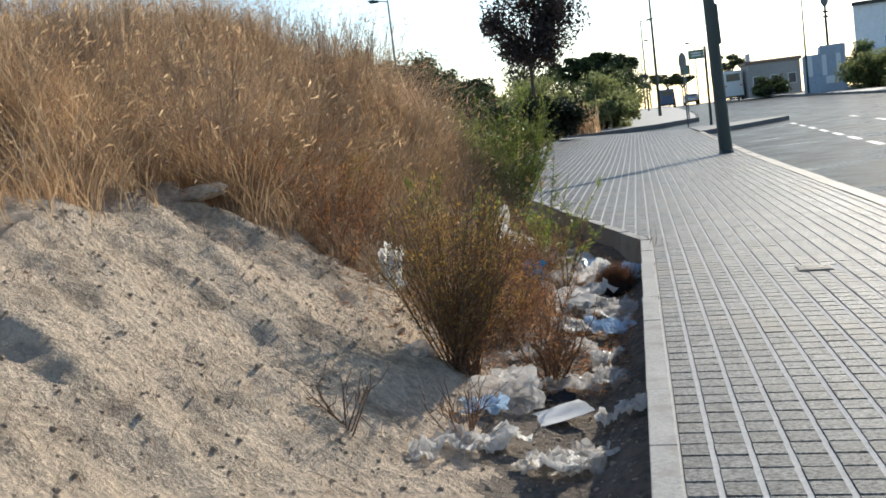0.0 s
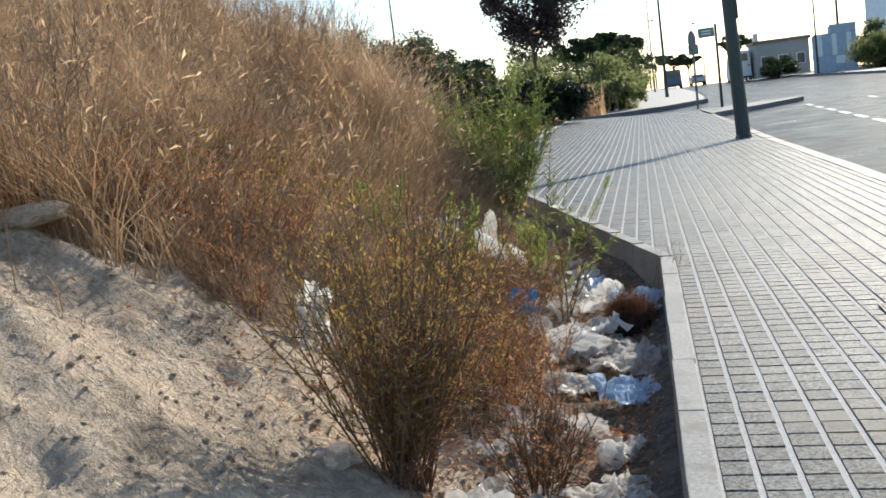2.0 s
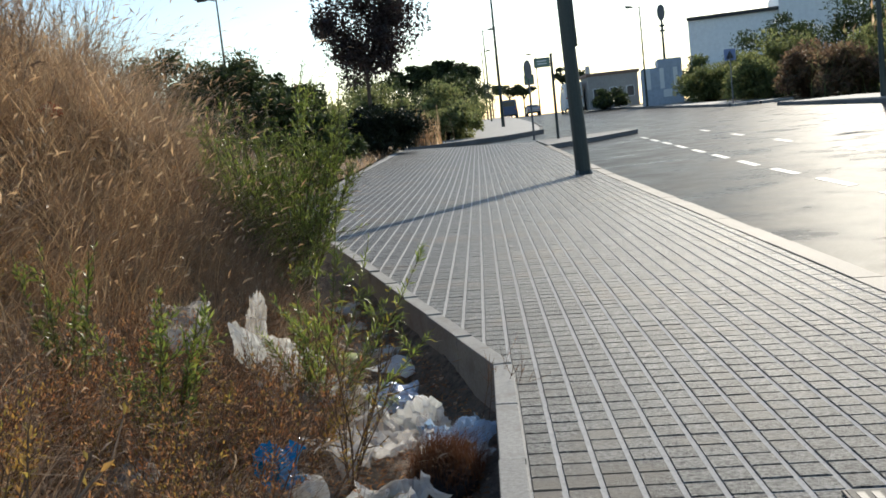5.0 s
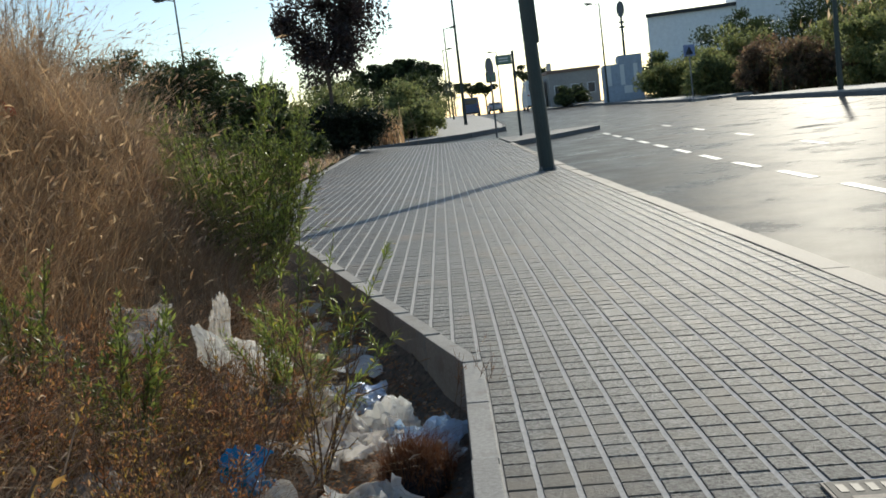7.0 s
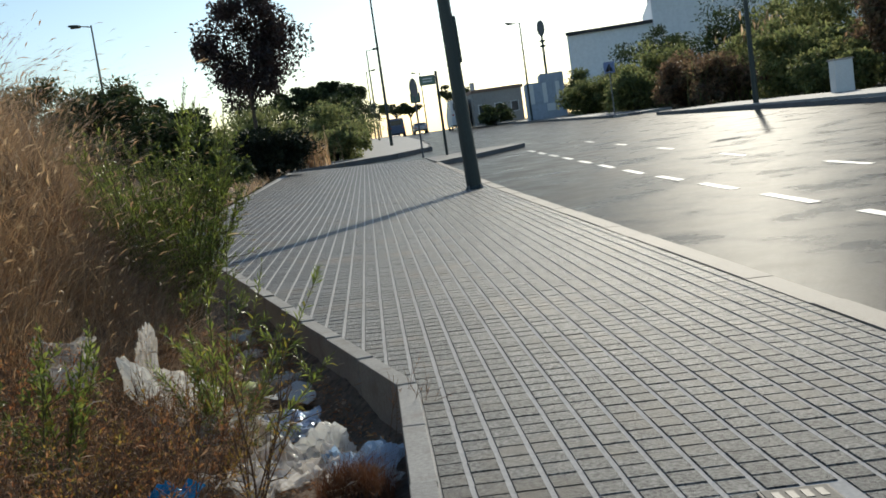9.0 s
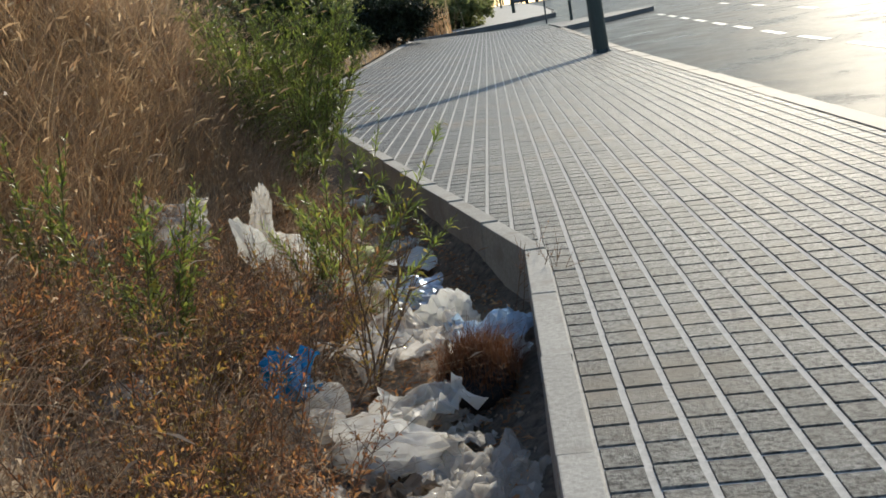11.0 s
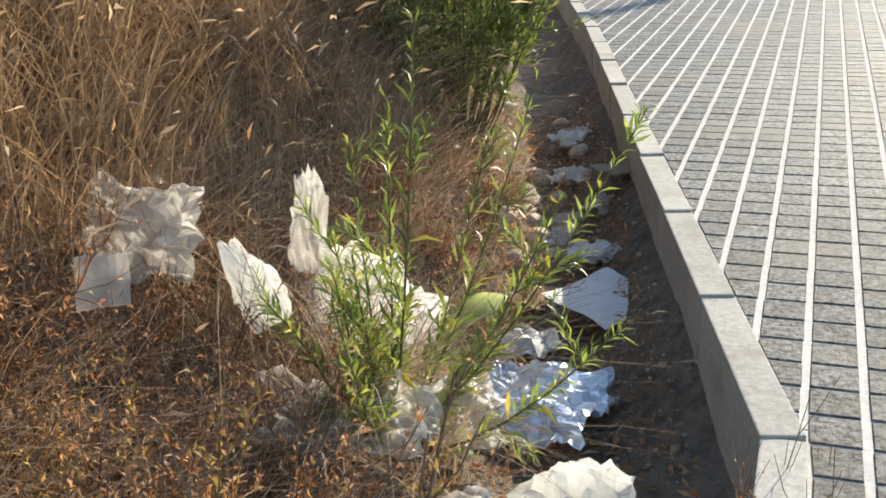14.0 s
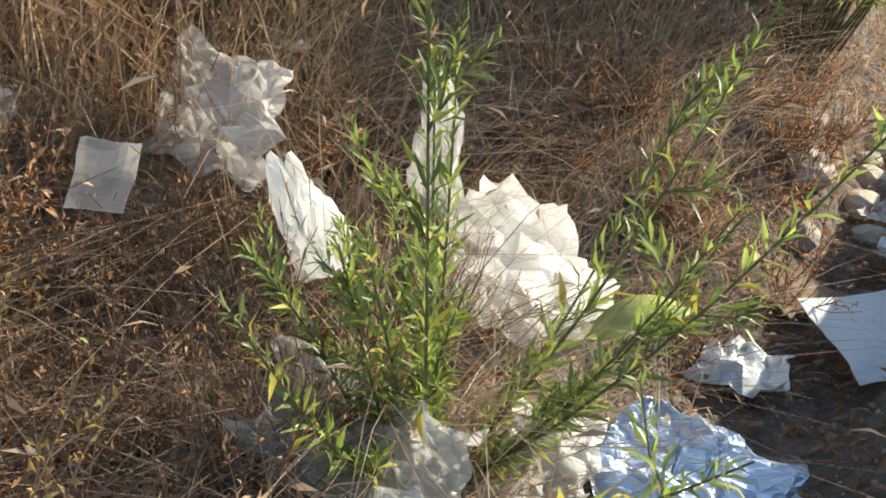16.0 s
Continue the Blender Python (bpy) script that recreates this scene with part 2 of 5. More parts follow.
# verge and russet leaf tones are lifted to carry the haze
M_HEDGE = leafy("verge_leaves", [(0.179, 0.227, 0.0894), (0.26, 0.293, 0.122), (0.325, 0.325, 0.146), (0.163, 0.211, 0.0894)], 0.6, 0.6)
M_RUSSET = leafy("russet_leaves", [(0.21, 0.135, 0.0975), (0.285, 0.188, 0.12), (0.165, 0.15, 0.09)], 0.6, 0.55)
M_BARK = surface("bark", (0.05, 0.04, 0.032), (0.1, 0.08, 0.062), 3, 30, 0.9, 0.5, 0.01, 0.4)
M_BAGWHITE = film_plastic("white_plastic_film", (0.92, 0.92, 0.90), 0.3, 0.05, 0.72, (0.5, 0.45, 0.38))
M_BAGCLEAR = film_plastic("cloudy_clear_plastic", (0.82, 0.80, 0.77), 0.12, 0.56, 0.6, (0.5, 0.45, 0.38))
M_BAGHAZE = film_plastic("hazy_white_plastic", (0.94, 0.93, 0.90), 0.15, 0.2, 0.78, (0.6, 0.56, 0.48))
M_BAGBLUE = film_plastic("pale_blue_plastic", (0.72, 0.84, 0.95), 0.08, 0.08, 0.5, (0.55, 0.62, 0.7))
M_FOIL = film_plastic("silvery_blue_foil", (0.74, 0.82, 0.93), 0.22, 0.0, 0.2, (0.5, 0.58, 0.68))
M_FOIL.node_tree.nodes["Principled BSDF"].inputs["Metallic"].default_value = 0.55
M_WRAPBLUE = film_plastic("bright_blue_wrapper", (0.03, 0.36, 0.66), 0.2, 0.0, 0.3, (0.55, 0.6, 0.68))
M_PAPER = film_plastic("white_paper", (0.80, 0.81, 0.80), 0.75, 0.0, 0.25, (0.55, 0.52, 0.46))
M_TISSUE = film_plastic("torn_tissue", (0.93, 0.92, 0.90), 0.85, 0.0, 0.74, (0.62, 0.56, 0.48))
M_CARD = surface("weathered_cardboard", (0.22, 0.16, 0.11), (0.36, 0.27, 0.19), 8, 60, 0.9, 0.3, 0.003, 0.2, spec=0.1)
M_RED = surface("faded_red_cloth", (0.38, 0.07, 0.05), (0.55, 0.14, 0.09), 10, 80, 0.9, 0.3, 0.003, 0.3, spec=0.1)
M_DARKSCRAP = surface("dark_scrap", (0.03, 0.028, 0.03), (0.07, 0.06, 0.06), 10, 80, 0.9, 0.4, 0.004, 0.3, spec=0.1)
M_COIR = leafy("rusty_fibre", [(0.2, 0.07, 0.025), (0.3, 0.12, 0.05), (0.14, 0.055, 0.025), (0.36, 0.17, 0.08)], 0.7, 0.25)
M_STONE = surface("pale_limestone", (0.42, 0.35, 0.27), (0.60, 0.52, 0.42), 7, 60, 0.9, 0.6, 0.006, 0.3, per_object=0.25, spec=0.15)

# ---- building helpers ----
RNG = np.random.default_rng(7)


def raw(name, verts, faces, material, parent=None, smooth=False, label=""):
    me = bpy.data.meshes.new(name)
    me.from_pydata([tuple(v) for v in verts], [], [tuple(f) for f in faces])
    if material:
        me.materials.append(material)
    if smooth:
        me.shade_smooth()
    ob = new(name, me)
    ob.parent = parent
    if label:
        tagged(ob, label)
    return ob


def part(name, bm, material, parent=None, label="", smooth=False):
    me = bpy.data.meshes.new(name)
    bm.to_mesh(me)
    bm.free()
    me.materials.append(material)
    if smooth:
        me.shade_smooth()
    ob = new(name, me)
    ob.parent = parent
    if label:
        tagged(ob, label)
    return ob


def thing(name, place, label, category, group="", kind=""):
    ob = new(name)
    ob.empty_display_size = 0.1
    ob.location = place
    return tagged(ob, label, category, group, kind)


def block(sx, sy, sz, at=(0, 0, 0), bevel=0.0, turn=0.0):
    """A box standing on z = at.z."""
    bm = bmesh.new()
    bmesh.ops.create_cube(bm, size=1.0, matrix=Matrix.Translation(at) @ pose(0, 0, 0, 0, 0, turn) @ Matrix.Translation((0, 0, sz / 2)) @ Matrix.Diagonal((sx, sy, sz, 1)))
    if bevel:
        bmesh.ops.bevel(bm, geom=bm.edges[:], offset=bevel, segments=2, affect="EDGES", profile=0.6)
    return bm


def rod(r0, r1, length, sides=12, m=None):
    """A tapered round bar from the origin up z."""
    bm = bmesh.new()
    bmesh.ops.create_cone(bm, cap_ends=True, segments=sides, radius1=r0, radius2=r1, depth=length, matrix=(m or Matrix()) @ Matrix.Translation((0, 0, length / 2)))
    return bm


def tubes(lines, radii):
    """Three-sided tapering tubes along polylines."""
    vs, fs = [], []
    for line, (ra, rb) in zip(lines, radii):
        pts = np.asarray(line, float)
        n = len(pts)
        tan = np.gradient(pts, axis=0)
        tan /= np.linalg.norm(tan, axis=1, keepdims=True) + 1e-9
        a = np.cross(tan, (0.31, 0.87, 0.39))
        a /= np.linalg.norm(a, axis=1, keepdims=True) + 1e-9
        b = np.cross(tan, a)
        k0 = len(vs)
        for i in range(n):
            r = ra + (rb - ra) * i / (n - 1)
            for k in range(3):
                w = 2.0944 * k
                vs.append(pts[i] + r * (math.cos(w) * a[i] + math.sin(w) * b[i]))
        for i in range(n - 1):
            for k in range(3):
                p, q = k0 + 3 * i + k, k0 + 3 * i + (k + 1) % 3
                fs.append((p, q, q + 3, p + 3))
    return vs, fs


def leaf_set(pos, along, length, width, rng, curl=0.15):
    """Folded lance-shaped leaves, four triangles each."""
    pos, along = np.asarray(pos, float), np.asarray(along, float)
    n = len(pos)
    along = along / (np.linalg.norm(along, axis=1, keepdims=True) + 1e-9)
    side = np.cross(along, rng.normal(size=(n, 3)) * 0.5 + np.array((0, 0, 1.0)))
    side /= np.linalg.norm(side, axis=1, keepdims=True) + 1e-9
    up = np.cross(side, along)
    L, W = np.asarray(length)[:, None] * np.ones((n, 1)), np.asarray(width)[:, None] * np.ones((n, 1))
    mid = pos + along * L * 0.5 + up * L * curl * 0.5
    tip = pos + along * L - up * L * curl * 0.3
    v = np.stack([pos, mid + side * W / 2 + up * W * 0.25, mid, mid - side * W / 2 + up * W * 0.25, tip], 1).reshape(-1, 3)
    k = np.arange(n)[:, None] * 5
    f = np.concatenate([k + [0, 2, 1], k + [0, 3, 2], k + [1, 2, 4], k + [2, 3, 4]])
    return v, f


def ribbons(base, height, az, bend, width, segs=3):
    """Grass blades: tapering bent strips."""
    n = len(base)
    d = np.stack([np.cos(az), np.sin(az), np.zeros(n)], 1)
    s = np.stack([-np.sin(az + 0.6), np.cos(az + 0.6), np.zeros(n)], 1)
    rows = []
    for i in range(segs + 1):
        t = i / segs
        c = base + d * (height * bend * t ** 1.8)[:, None]
        c = c + np.array((0, 0, 1.0)) * (height * (t - 0.35 * bend * t * t))[:, None]
        w = (width * (1 - 0.85 * t) * 0.5)[:, None]
        rows += [c - s * w, c + s * w]
    v = np.stack(rows, 1).reshape(-1, 3)
    k = np.arange(n)[:, None] * (2 * segs + 2)
    f = np.concatenate([k + [2 * i, 2 * i + 1, 2 * i + 3, 2 * i + 2] for i in range(segs)])
    return v, f


def fast(name, verts, faces, material, parent=None, smooth=False):
    """A large mesh from arrays of places and equal-sided faces."""
    verts, faces = np.asarray(verts, np.float32), np.asarray(faces, np.int32)
    me = bpy.data.meshes.new(name)
    me.vertices.add(len(verts))
    me.vertices.foreach_set("co", verts.ravel())
    n, k = faces.shape
    me.loops.add(n * k)
    me.loops.foreach_set("vertex_index", faces.ravel())
    me.polygons.add(n)
    me.polygons.foreach_set("loop_start", np.arange(n, dtype=np.int32) * k)
    me.update(calc_edges=True)
    me.validate()
    me.materials.append(material)
    if smooth:
        me.shade_smooth()
    ob = new(name, me)
    ob.parent = parent
    return ob


# ---- shape of the ground ----
FALL = math.tan(radians(2.3))   # the pavement falls towards the road


def rise(y):
    """The street climbs gently ahead."""
    return 0.009 * max(0.0, min(y, 150.0) - 20.0)


def skew(y):
    """The tile courses run half a degree off the y axis."""
    return 0.009 * (y - 3.0)


def kerb_x(y):
    """Middle of the kerb that holds the pavement on the side of the bank."""
    if y < 7.38:
        return 0.07 + skew(y)
    if y < 12.0:
        return 0.1094 - 0.265 * (y - 7.38)
    return max(-1.1149 - 0.3 * (y - 12.0), -2.35)


def pave_z(x, y):
    return -FALL * (x - 0.12) + rise(y)


def smooth01(t):
    t = max(0.0, min(1.0, t))
    return t * t * (3 - 2 * t)


def soil_z(x, y):
    """Ditch along the kerb, bank, and the level ground on top of it."""
    s = kerb_x(y) - x
    toe = 0.84 - 0.42 * smooth01((y - 7.7) / 1.2) + 0.26 * math.exp(-((y - 7.2) / 0.8) ** 2) + 0.10 * noise.noise((x * 0.3, y * 0.8, 3.0))
    far = smooth01((y - 14.0) / 8.0)
    bank = max(0.0, s - toe)
    z = 0.76 * min(bank, 1.25) + 0.42 * max(0.0, min(bank, 3.2) - 1.25)
    z += 0.42 * math.exp(-((y - 10.2) / 2.6) ** 2) * smooth01((bank - 0.1) / 0.9)
    z *= 1 - 0.8 * far
    n = noise.noise((x * 1.1, y * 1.1, 0.0)) * 0.10 + noise.noise((x * 3.1, y * 3.1, 5.0)) * 0.05 + noise.noise((x * 8.3, y * 8.3, 2.0)) * 0.038 + noise.noise((x * 17.0, y * 17.0, 4.0)) * 0.022
    gully = abs(noise.noise((y * 2.2 + x * 0.5, x * 0.5, 9.0))) * 0.15 * smooth01(bank / 0.3)
    return -0.28 + 0.26 * far + rise(y) + z + n * (0.35 + 0.65 * smooth01(bank / 0.4)) - gully + 0.13 * smooth01((s - 0.3) / 0.6) + (0.11 + 0.07 * smooth01((y - 7.6) / 0.5)) * (1 - smooth01(s / 0.28))


# ---- ground, road, bank ----
def ground_sheet():
    xs = [-3000, -800, -200, -60, -30, -12, -4, 1.95, 2.05, 3, 4, 6, 9, 12, 15.9, 16.2, 19, 25, 40, 80, 200, 800, 3000]
    ys = [-3000, -600, -100, -20, -5, 0, 5, 10, 15, 20, 25, 30, 34, 38, 41, 44, 50, 60, 75, 90, 110, 130, 150, 200, 400, 1200, 4000]
    vs, fs = [], []
    for y in ys:
        for x in xs:
            low = -0.75 if (x < 2.0 and y < 41) else -0.22
            vs.append((x, y, low + rise(y)))
    w = len(xs)
    for j in range(len(ys) - 1):
        for i in range(w - 1):
            fs.append((j * w + i, j * w + i + 1, (j + 1) * w + i + 1, (j + 1) * w + i))
    ob = raw("road", vs, fs, M_ASPHALT)
    ob.data.materials.append(M_EARTH)
    for p in ob.data.polygons:
        if p.center.x < -12 or p.center.x > 19 or p.center.y > 160:
            p.material_index = 1
    return tagged(ob, "worn grey asphalt road with dust along its edges", "road", kind="structure")


ground_sheet()


def bank_sheet():
    ss = [0.0] + [0.03 * i for i in range(1, 106)] + [3.2 + 0.12 * i for i in range(1, 20)] + [5.6, 6.5, 8, 10, 14, 20, 30, 45]
    ys = [-9, -5, -2.5] + [-1 + 0.15 * i for i in range(0, 18)] + [1.7 + 0.035 * i for i in range(0, 270)] + [11.15 + 0.2 * i for i in range(1, 20)] + [15.4 + 1.0 * i for i in range(1, 27)] + [43]
    vs, fs = [], []
    for y in ys:
        for s in ss:
            x = kerb_x(y) - 0.03 - s
            vs.append((x, y, soil_z(x, y)))
    w = len(ss)
    for j in range(len(ys) - 1):
        for i in range(w - 1):
            fs.append((j * w + i + 1, j * w + i, (j + 1) * w + i, (j + 1) * w + i + 1))
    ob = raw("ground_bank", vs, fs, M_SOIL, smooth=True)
    ob.data.materials.append(M_DITCHSHADE)
    # the dark soil strip also paints the shade lying along the kerb
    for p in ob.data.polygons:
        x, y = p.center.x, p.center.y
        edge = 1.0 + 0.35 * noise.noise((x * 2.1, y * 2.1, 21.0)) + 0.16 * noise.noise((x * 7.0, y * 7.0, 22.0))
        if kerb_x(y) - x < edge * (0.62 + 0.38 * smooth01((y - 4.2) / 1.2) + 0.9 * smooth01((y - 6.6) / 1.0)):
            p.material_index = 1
    return tagged(ob, "eroded dry earth bank above a littered ditch", "ground", kind="structure")


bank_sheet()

# ---- pavement slab, kerbs ----
ROAD_EDGE = 2.02


def road_edge(y):
    return ROAD_EDGE + 0.009 * (y - 8)


def pavement_slab():
    ys = [-6, -2, 0, 2, 4, 6, 7.38] + [7.9 + 0.5 * i for i in range(0, 24)] + [20.4 + 1.5 * i for i in range(0, 13)]
    vs, fs = [], []
    for y in ys:
        a, b = kerb_x(y) + 0.03, road_edge(y)
        for x, dz in ((a, -0.35), (a, 0.0), (b, 0.0), (b, -0.35)):
            vs.append((x, y, pave_z(x, y) + dz - 0.005))
    for j in range(len(ys) - 1):
        k = 4 * j
        fs += [(k, k + 4, k + 5, k + 1), (k + 1, k + 5, k + 6, k + 2), (k + 2, k + 6, k + 7, k + 3)]
    n = 4 * (len(ys) - 1)
    fs += [(0, 1, 2, 3), (n + 3, n + 2, n + 1, n)]
    ob = raw("pavement", vs, fs, M_JOINT)
    return tagged(ob, "grey tiled pavement of small square pads with pale joints", "pavement", kind="structure")


pavement = pavement_slab()


def stone_kerb(name, path_pts, width, top, depth, length, material, label, round_top=0.004):
    """A row of kerb stones along a broken line, each a piece of its own on one shared mesh per stretch."""
    host = thing(name, (0, 0, 0), label, "kerb", kind="structure")
    for (x0, y0), (x1, y1) in zip(path_pts, path_pts[1:]):
        run = math.hypot(x1 - x0, y1 - y0)
        n = max(1, round(run / length))
        step = run / n
        bm = block(width, step - 0.0016, depth, (0, 0, -depth), round_top)
        me = bpy.data.meshes.new("kerb_stone")
        bm.to_mesh(me)
        bm.free()
        me.materials.append(material)
        yaw = -math.degrees(math.atan2(x1 - x0, y1 - y0))
        for i in range(n):
            t = (i + 0.5) / n
            x, y = x0 + (x1 - x0) * t, y0 + (y1 - y0) * t
            ob = new("kerb_stone", me)
            ob.parent = host
            j = random.uniform
            ob.matrix_local = pose(x + j(-0.002, 0.002), y, top(x, y) + j(-0.003, 0.003), j(-0.25, 0.25), 2.3 + j(-0.3, 0.3), yaw + j(-0.2, 0.2))
    return host


stone_kerb("kerb_bank_side", [(0.006, -4.16), (0.1094, 7.38), (-1.1149, 12.0), (-2.35, 16.117), (-2.35, 38.5)], 0.076, lambda x, y: pave_z(x, y) + 0.012, 0.34, 0.578, M_KERB,
           "low weathered concrete kerb retaining the pavement above the ditch")
stone_kerb("kerb_road_side", [(road_edge(-4.5) + 0.082, -4.5), (road_edge(34) + 0.082, 34.0)], 0.16, lambda x, y: pave_z(x, y) + 0.004, 0.26, 0.83, M_GRANITE,
           "pale concrete kerb along the road edge")


def slab(name, outline, z0, depth, material, label, category, lift=rise):
    """A raised flat slab over an outline, following the climb of the street."""
    n = len(outline)
    vs = [(x, y, z0 + lift(y)) for x, y in outline] + [(x, y, z0 + lift(y) - depth) for x, y in outline]
    fs = [tuple(range(n))] + [(i, i + n, (i + 1) % n + n, (i + 1) % n) for i in range(n)]
    ob = raw(name, vs, fs, material)
    return tagged(ob, label, category, kind="structure")


# kerbed nose that juts into the road at the junction, and the far pavements
nose = [(2.35, 34.0), (4.2, 36.6), (5.6, 38.9), (5.9, 39.6), (5.5, 40.2), (4.5, 40.1), (2.3, 38.6)]
slab("pavement_nose", nose, -0.07, 0.3, M_DARKKERB, "dark raised kerbed nose at the junction", "kerb")
far_left = [(-12.0, 40.6), (-2.4, 44.2), (1.6, 48.0), (3.4, 52.0), (3.8, 58.0), (4.5, 75.0), (6.0, 150.0), (-12.0, 150.0)]
slab("pavement_far", far_left, -0.02, 0.3, M_PALEPAVE, "pale pavement beyond the side street", "pavement")
stone_kerb("kerb_side_street", [(-12.0, 40.55), (-2.4, 44.15), (1.65, 47.95), (3.45, 52.0), (3.85, 58.0), (4.55, 75.0)], 0.18, lambda x, y: rise(y) - 0.01, 0.26, 1.6, M_DARKKERB,
           "dark kerb round the corner of the side street")
slab("pavement_across_road", [(16.0, -40.0), (19.5, -40.0), (19.5, 57.0), (16.0, 57.0)], -0.06, 0.3, M_PALEPAVE, "sunlit pale pavement across the road", "pavement")
slab("pavement_across_side", [(16.0, 66.0), (19.5, 66.0), (19.5, 170.0), (16.0, 170.0)], -0.06, 0.3, M_PALEPAVE, "sunlit pale pavement past the side entrance", "pavement")
stone_kerb("kerb_across_road", [(15.95, -40.0), (15.95, 57.0), (17.2, 58.6)], 0.2, lambda x, y: rise(y) - 0.05, 0.26, 2.0, M_DARKKERB, "dark kerb across the road")
stone_kerb("kerb_across_side", [(17.4, 65.4), (15.95, 67.0), (15.95, 165.0)], 0.2, lambda x, y: rise(y) - 0.05, 0.26, 3.0, M_DARKKERB, "dark kerb past the side entrance")


def road_marks():
    for i in range(12):
        y = 8.1 + 2.4 * i
        x = 4.16 + 0.05 * (y - 11.0)
        ob = raw("lane_dash", [(-0.06, 0, 0), (0.06, 0, 0), (0.06, 1.4, 0), (-0.06, 1.4, 0), (-0.06, 0, -0.01), (0.06, 0, -0.01), (0.06, 1.4, -0.01), (-0.06, 1.4, -0.01)],
                 [(0, 1, 2, 3), (4, 7, 6, 5), (0, 4, 5, 1), (1, 5, 6, 2), (2, 6, 7, 3), (3, 7, 4, 0)], M_PAINT)
        ob.matrix_world = pose(x, y, rise(y) - 0.214, 0.5 if y > 20 else 0, 0, -2.9)
        tagged(ob, "worn white painted dash on the asphalt", "road marking", "lane dashes", "structure")
    for i in range(5):
        y = 15.9 + 4.8 * i
        ob = copy_thing(ob, pose(6.36 + 0.05 * (y - 16.0), y, rise(y) - 0.214, 0.5 if y > 20 else 0, 0, -2.9))


road_marks()

# ---- street furniture ----


def street_lamp(x, y, z, height, arm_yaw, radius, label, hatch=False, lean=0.0):
    host = thing("street_lamp", (x, y, z), label, "street lamp", "street lamps")
    host.rotation_euler = (0, radians(lean), 0)
    pole = part("pole", rod(radius, radius * 0.45, height, 16), M_POLE, host, smooth=False)
    part("base_collar", rod(radius * 1.25, radius * 1.05, 0.05, 16), M_POLE, host)
    if hatch:
        part("cable_box", block(0.10, 0.12, 0.75, (radius * 0.75, 0, 2.05), 0.02), M_POLE, pole)
        for k in range(4):
            a = k * math.pi / 2 + 0.78
            part("bolt", rod(0.018, 0.018, 0.07, 6, Matrix.Translation((math.cos(a) * radius * 1.15, math.sin(a) * radius * 1.15, 0))), M_STEEL, host)
    arm = part("arm", rod(0.035, 0.03, 0.6, 8, pose(0, 0, height - 0.12, 0, 78, arm_yaw)), M_POLE, host)
    c, s = math.cos(radians(arm_yaw)), math.sin(radians(arm_yaw))
    bm = bmesh.new()
    bmesh.ops.create_uvsphere(bm, u_segments=14, v_segments=8, radius=0.5, matrix=Matrix.Translation((0.95 * c, 0.95 * s, height + 0.04)) @ pose(0, 0, 0, 0, -8, arm_yaw) @ Matrix.Diagonal((0.85, 0.36, 0.2, 1)))
    head = part("lamp_head", bm, M_POLE, host, smooth=True)
    part("lens", block(0.5, 0.24, 0.05, (0.95 * c, 0.95 * s, height - 0.08), 0.015, arm_yaw), M_GLASS, head)
    return host


NEAR_LAMP = (1.86, 20.3)
street_lamp(*NEAR_LAMP, pave_z(*NEAR_LAMP), 9.2, 0, 0.125, "thick dark green steel lamp post at the pavement edge", True, -1.6)
street_lamp(2.28, 70.0, rise(70) - 0.04, 9.4, 0, 0.11, "tall dark lamp post on the far pavement")
street_lamp(2.5, 112.0, rise(112) - 0.04, 9.4, 0, 0.11, "tall dark lamp post on the far pavement")
street_lamp(2.9, 150.0, rise(150) - 0.04, 9.4, 0, 0.11, "tall dark lamp post on the far pavement")
street_lamp(16.5, 45.0, rise(46) - 0.06, 9.2, 180, 0.12, "dark lamp post on the pavement across the road")
street_lamp(16.5, 99.0, rise(99) - 0.06, 9.0, 180, 0.11, "dark lamp post on the pavement across the road")
street_lamp(-14.6, 68.0, -0.2 + rise(68), 9.9, 180, 0.10, "lamp post showing above the shrubs behind the bank")
street_lamp(11.0, 160.0, rise(150) - 0.24, 9.0, 180, 0.11, "distant dark lamp post along the street")


def plate(w, h, depth, at, turn=0.0, bevel=0.004):
    return block(w, depth, h, at, bevel, turn)


def disc(r, depth, m):
    bm = bmesh.new()
    bmesh.ops.create_cone(bm, cap_ends=True, segments=28, radius1=r, radius2=r, depth=depth, matrix=m)
    return bm


